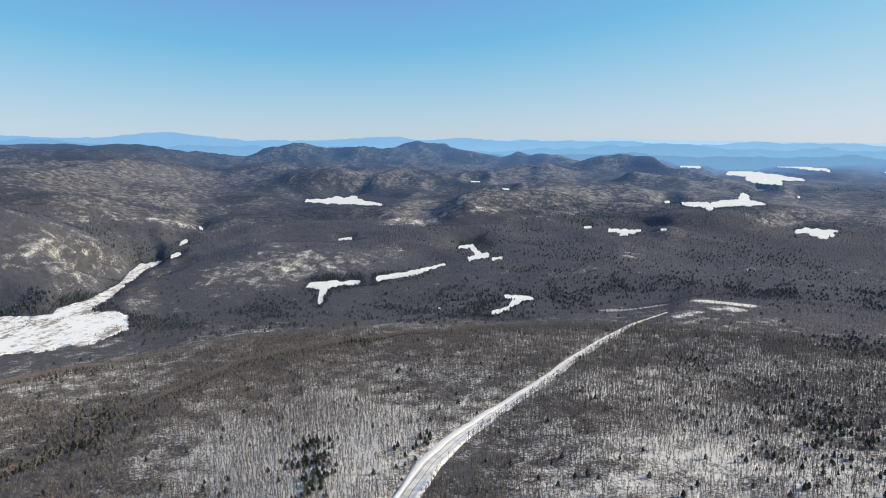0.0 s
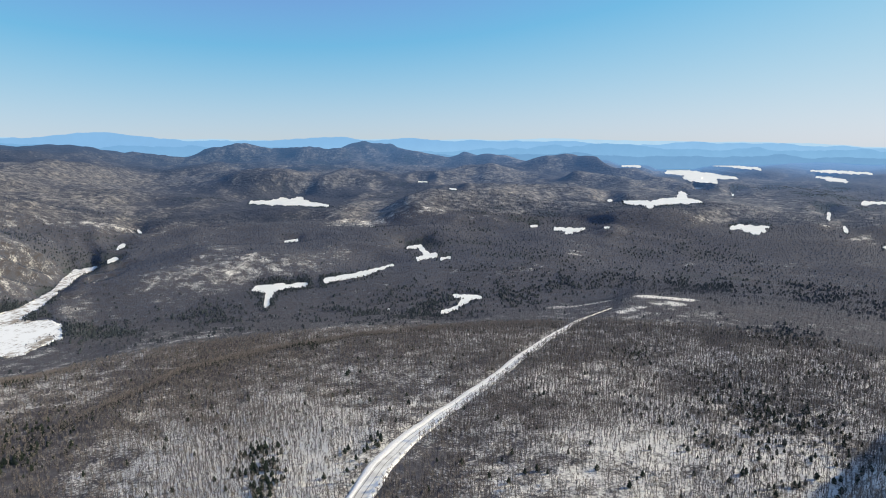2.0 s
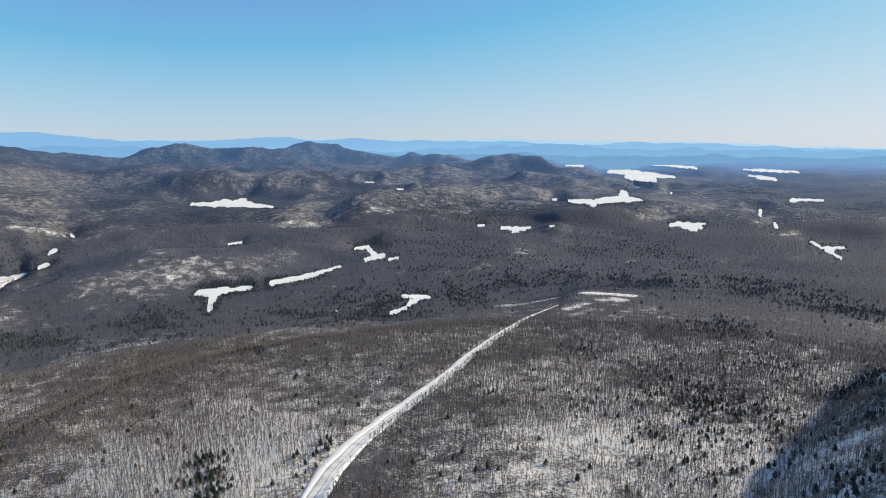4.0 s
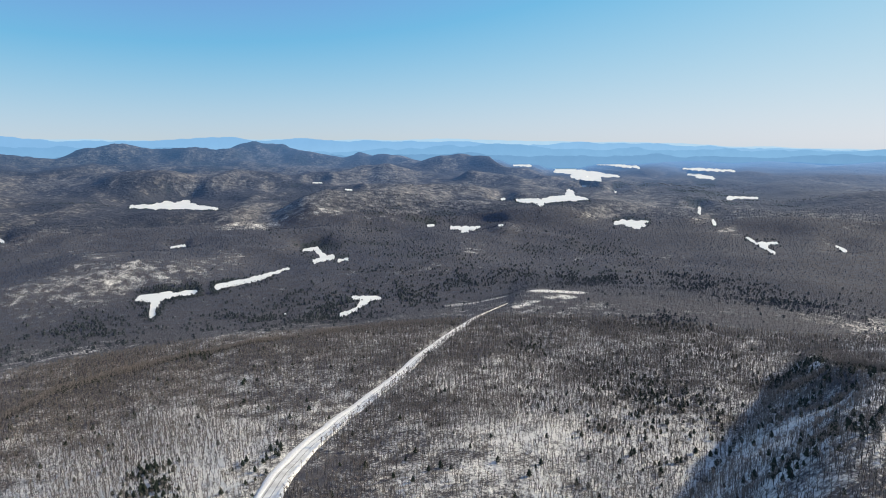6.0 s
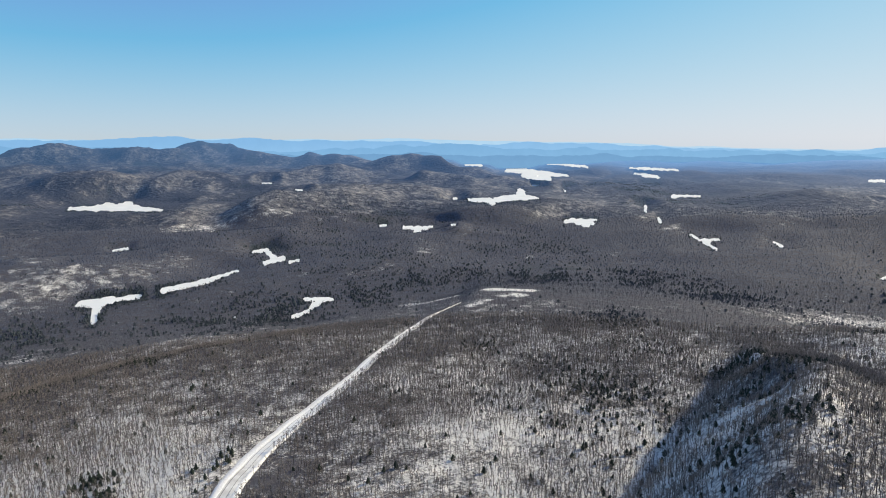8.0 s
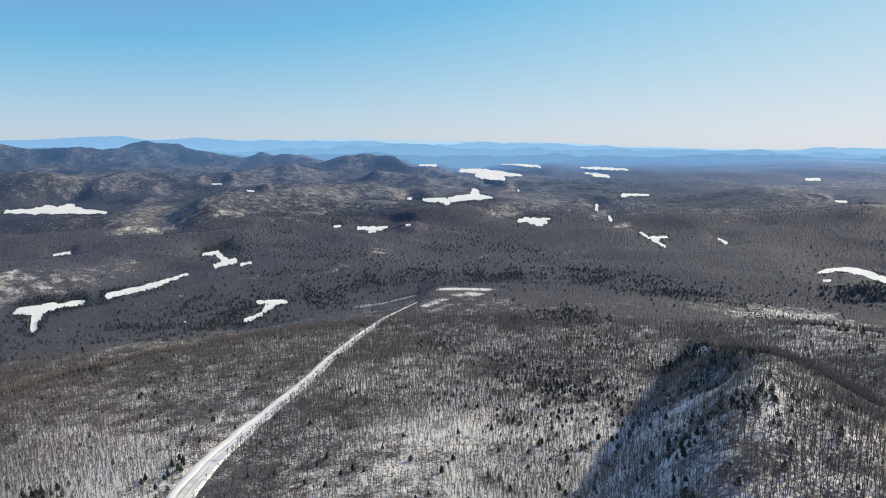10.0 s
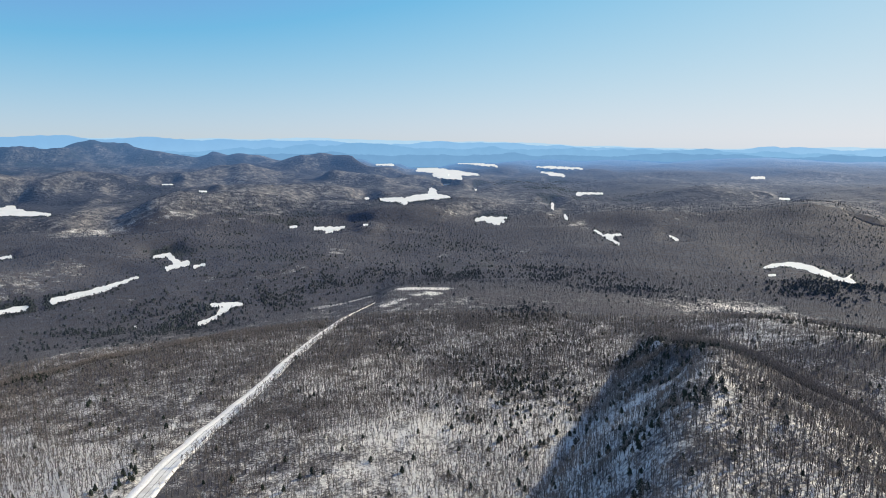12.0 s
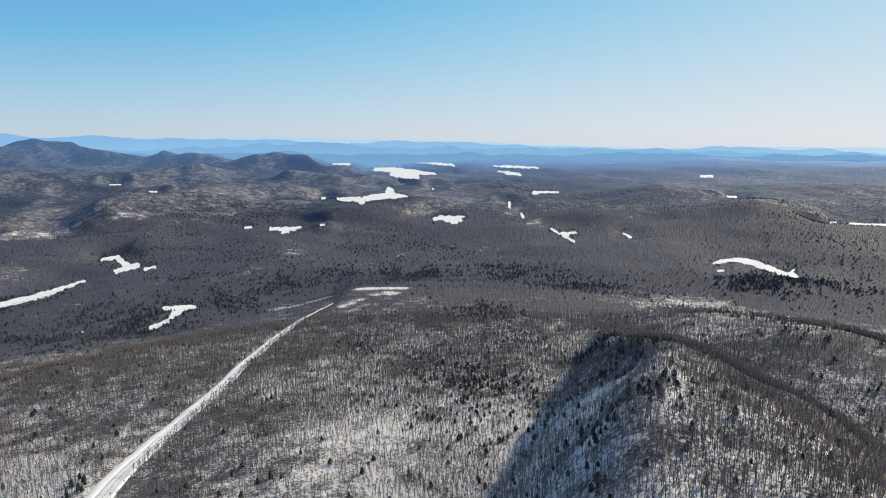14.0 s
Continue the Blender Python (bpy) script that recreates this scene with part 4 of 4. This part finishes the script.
SINGLES = []


def pick_single(x, y, ever):
    """The nearest three hundred of each kind stand singly."""
    r = np.hypot(x, y) + np.interp(np.degrees(np.arctan2(x, y)), [-40, 28, 50, 70], [0, 0, 150, 170])
    r = np.where(r < 388, 9e9, r)
    chosen = np.zeros(len(x), bool)
    for kind in (ever, ~ever):
        chosen[np.where(kind)[0][np.argsort(r[kind])[:300]]] = True
    return chosen


for lod_name, r0, r1, gap, limbs, twigs, girth, tw in LODS:
    x, y = places(r0, r1, gap)
    keep = rng.uniform(size=len(x)) < np.clip((0.92 + 0.7 * fbm(x, y, 110, 91, 4)) * thinning(x, y), 0.15, 1.0)
    x, y = x[keep], y[keep]
    ever = sort_kinds(x, y)
    if r0 < 580:
        single = pick_single(x, y, ever)
        SINGLES += [(x[single & ~ever], y[single & ~ever]), (x[single & ever], y[single & ever])]
        x, y, ever = x[~single], y[~single], ever[~single]
    z = height(x, y)
    protos = [whole(*bare_tree(limbs, twigs, girth, tw, False, True)) for _ in range(10)]
    n = (~ever).sum()
    tall = rng.uniform(5.6, 8.8, n) * (1 + 0.15 * fbm(x[~ever], y[~ever], 200, 93, 2)) * (0.6 if r0 >= 1500 else 0.72 if r0 == 910 else 1.0)
    broad = tall * rng.uniform(0.95, 1.35, n) * (2.2 if r0 >= 1500 else 1.65 if r0 == 910 else 1.15)
    tagged(new(lod_name, plant(lod_name, protos, x[~ever], y[~ever], z[~ever], tall, broad, M_TWIG if r0 < 900 else M_HAZED_MIDWOODS if r0 < 1500 else M_HAZED_WOODS, M_BARK if r0 < 900 else M_HAZED_MIDWOODS if r0 < 1500 else M_HAZED_WOODS)),
           "grey-brown leafless hardwoods standing in the snow" if r0 < 900 else "leafless hardwood forest filling the valley, tinted blue for haze", "forest", kind="stuff")
    ev = [whole(*(conifer(6, 6, 0.32, 0.35) if r0 < 900 else conifer(3, 4, 0.30))) for _ in range(6)]
    n = ever.sum()
    tall = rng.uniform(2.8, 6.4, n) * (1.05 if r0 == 910 else 1.0)
    tagged(new("evergreens", plant("evergreens", ev, x[ever], y[ever], z[ever], tall, tall * rng.uniform(1.0, 1.6, n) * (1.0 if r0 < 900 else 1.75), M_NEEDLE if r0 < 900 else M_HAZED_NEEDLE, M_BARK)),
           "dark spruces and pines scattered through the bare woods", "forest", kind="stuff")

x, y = places(2500, 3300, 9.0)
ever = sort_kinds(x, y)
x, y = x[ever], y[ever]
n = len(x)
tall = rng.uniform(3.0, 5.5, n)
tagged(new("distant_evergreens", plant("distant_evergreens", [whole(*conifer(2, 4, 0.4)) for _ in range(6)], x, y, height(x, y), tall, tall * 1.2, M_HAZED_NEEDLE, M_BARK)),
       "dark evergreen stands on the far hills", "forest", kind="stuff")


# brush and young firs that stand in the marsh
marsh = [one for one in LAKES if one[0] == "frozen_marsh"][0]
mx, my = spot(marsh[1], marsh[2])
x, y = mx + rng.uniform(-420, 420, 9000), my + rng.uniform(-420, 420, 9000)
wet = (lake_distance(x, y, marsh) < -2.0) & (fbm(x, y, 90, 83, 4) > 0.16)
x, y = x[wet], y[wet]
tall = rng.uniform(1.4, 3.4, len(x))
tagged(new("marsh_brush", plant("marsh_brush", [whole(*bare_tree(4, 3, 0.03, 0.10, False, True)) for _ in range(4)] + [whole(*conifer(3, 4, 0.36))],
                                x, y, np.full(len(x), marsh[3] + 0.2), tall, tall * 1.7, M_HAZED_MIDWOODS, M_BARK)),
       "low bare brush and young firs in the snowy marsh", "brush", kind="stuff")


# the same woods go on round and behind the lookout
turn_round = rng.uniform(72, 318, 5200)
reach = np.sqrt(rng.uniform(60 ** 2, 640 ** 2, 5200))
x, y = reach * np.sin(np.radians(turn_round)), reach * np.cos(np.radians(turn_round))
clear = road_offset(x, y)[1] > 13
x, y = x[clear], y[clear]
tall = rng.uniform(7.0, 10.5, len(x))
tagged(new("bare_woods_behind", plant("bare_woods_behind", [whole(*bare_tree(4, 2, 0.016, 0.05, False, True)) for _ in range(8)], x, y, height(x, y), tall, tall * 1.2, M_TWIG, M_BARK)),
       "grey-brown leafless hardwoods standing in the snow", "forest", kind="stuff")


# ---- single trees of the near edge ----
def thing_of(name, pieces, label, category, group):
    """A tree as an Empty with its trunk and crown under it."""
    tree = new(name)
    for piece, (v, f), mat in pieces:
        ob = new(piece, mesh_of(piece, v, f, mat, False))
        ob.parent = tree
    return tagged(tree, label, category, group)


def plant_single(x, y, first, tall):
    """Copies of a few trees, each at its place, turned and scaled."""
    z = height(x, y)
    for k in range(len(x)):
        size = Matrix.Diagonal((tall[k] * rng.uniform(0.9, 1.25), tall[k] * rng.uniform(0.9, 1.25), tall[k], 1))
        m = pose(x[k], y[k], z[k], rng.normal(0, 1.5), rng.normal(0, 1.5), rng.uniform(0, 360)) @ size
        if k < len(first):
            first[k].matrix_basis = m
        else:
            copy_thing(first[k % len(first)], m @ Matrix.Diagonal([1 / v for v in first[k % len(first)].scale] + [1]))


hardwoods = []
for kind in range(10):
    tree_trunk, tree_crown = bare_tree(9, 4, 0.018, 0.024, True)
    hardwoods.append(thing_of("bare_tree", [("trunk", tree_trunk, M_BARK), ("crown", tree_crown, M_TWIG)],
                              ("slender leafless grey hardwood standing in snow", "leafless brown-grey hardwood with a twiggy upright crown")[kind % 2], "tree", "bare hardwoods on the near slope"))
(hx, hy), (ex, ey) = SINGLES
plant_single(hx, hy, hardwoods, rng.uniform(5.6, 8.8, len(hx)))
softwoods = []
for kind in range(8):
    tree_trunk, tree_crown = conifer(8, 8, 0.37, 0.35)
    softwoods.append(thing_of("evergreen_tree", [("trunk", tree_trunk, M_BARK), ("crown", tree_crown, M_NEEDLE)],
                              ("dark green spruce among bare hardwoods on snow", "small ragged dark fir on the snowy slope")[kind % 2], "tree", "evergreens on the near slope"))
plant_single(ex, ey, softwoods, rng.uniform(3.2, 6.6, len(ex)))


# ---- far blue ridges ----
def build_ridge(r, crest, low, high, seed, amp):
    """A far range as a long hill with its near slope, at that range; crest: bearing and top, in steps."""
    az = np.linspace(-48, 80, 1400)
    px, py = np.sin(np.radians(az)) * r, np.cos(np.radians(az)) * r
    top = np.interp(az, [c[0] for c in crest], [c[1] for c in crest])
    soft = np.exp(-np.linspace(-2, 2, 15) ** 2)
    top = np.convolve(np.pad(top, 7, "edge"), soft / soft.sum(), "valid")
    top = top + amp * fbm(az * 60, az * 0 + seed * 50, 140, seed, 6)
    rows = []
    for dr, part in ((-60, -0.1), (-45, 0.0), (-25, 0.55), (-10, 0.9), (0, 1.0), (10, 0.7), (12, 0.0)):
        rows.append(np.stack([px * (r + dr) / r, py * (r + dr) / r, np.where(part > 0, 60 + (top - 60) * part, 60 + part * 100)], 1))
    me = mesh_of("far_ridge", np.concatenate(rows), strip_faces(len(rows), len(az)), make_glow_material("far_ridge_haze", low, high, 90, 260))
    return tagged(new("far_ridge", me), "distant mountain ridge glowing in painted blue haze", "backdrop", kind="structure")


RANGE = [(-48, 300), (-34.5, 339), (-29.8, 313), (-27.1, 323), (-23.6, 348), (-20.8, 332), (-16.7, 289), (-11.1, 276), (-7.1, 302), (-3.6, 299), (-1.1, 271), (2.4, 288), (6.0, 259), (8.9, 264), (13.3, 247), (17.5, 242), (20.3, 227), (27.7, 230), (31.2, 218), (35.2, 202), (39.2, 181), (42.6, 170), (45.5, 156), (47.4, 159), (50.5, 153), (54.0, 163), (56.1, 155), (58.9, 143), (61.4, 146), (63.4, 131), (65.1, 121), (80, 150)]   # the skyline: bearing and height
# each range's haze is in its glow colours, paler the farther off
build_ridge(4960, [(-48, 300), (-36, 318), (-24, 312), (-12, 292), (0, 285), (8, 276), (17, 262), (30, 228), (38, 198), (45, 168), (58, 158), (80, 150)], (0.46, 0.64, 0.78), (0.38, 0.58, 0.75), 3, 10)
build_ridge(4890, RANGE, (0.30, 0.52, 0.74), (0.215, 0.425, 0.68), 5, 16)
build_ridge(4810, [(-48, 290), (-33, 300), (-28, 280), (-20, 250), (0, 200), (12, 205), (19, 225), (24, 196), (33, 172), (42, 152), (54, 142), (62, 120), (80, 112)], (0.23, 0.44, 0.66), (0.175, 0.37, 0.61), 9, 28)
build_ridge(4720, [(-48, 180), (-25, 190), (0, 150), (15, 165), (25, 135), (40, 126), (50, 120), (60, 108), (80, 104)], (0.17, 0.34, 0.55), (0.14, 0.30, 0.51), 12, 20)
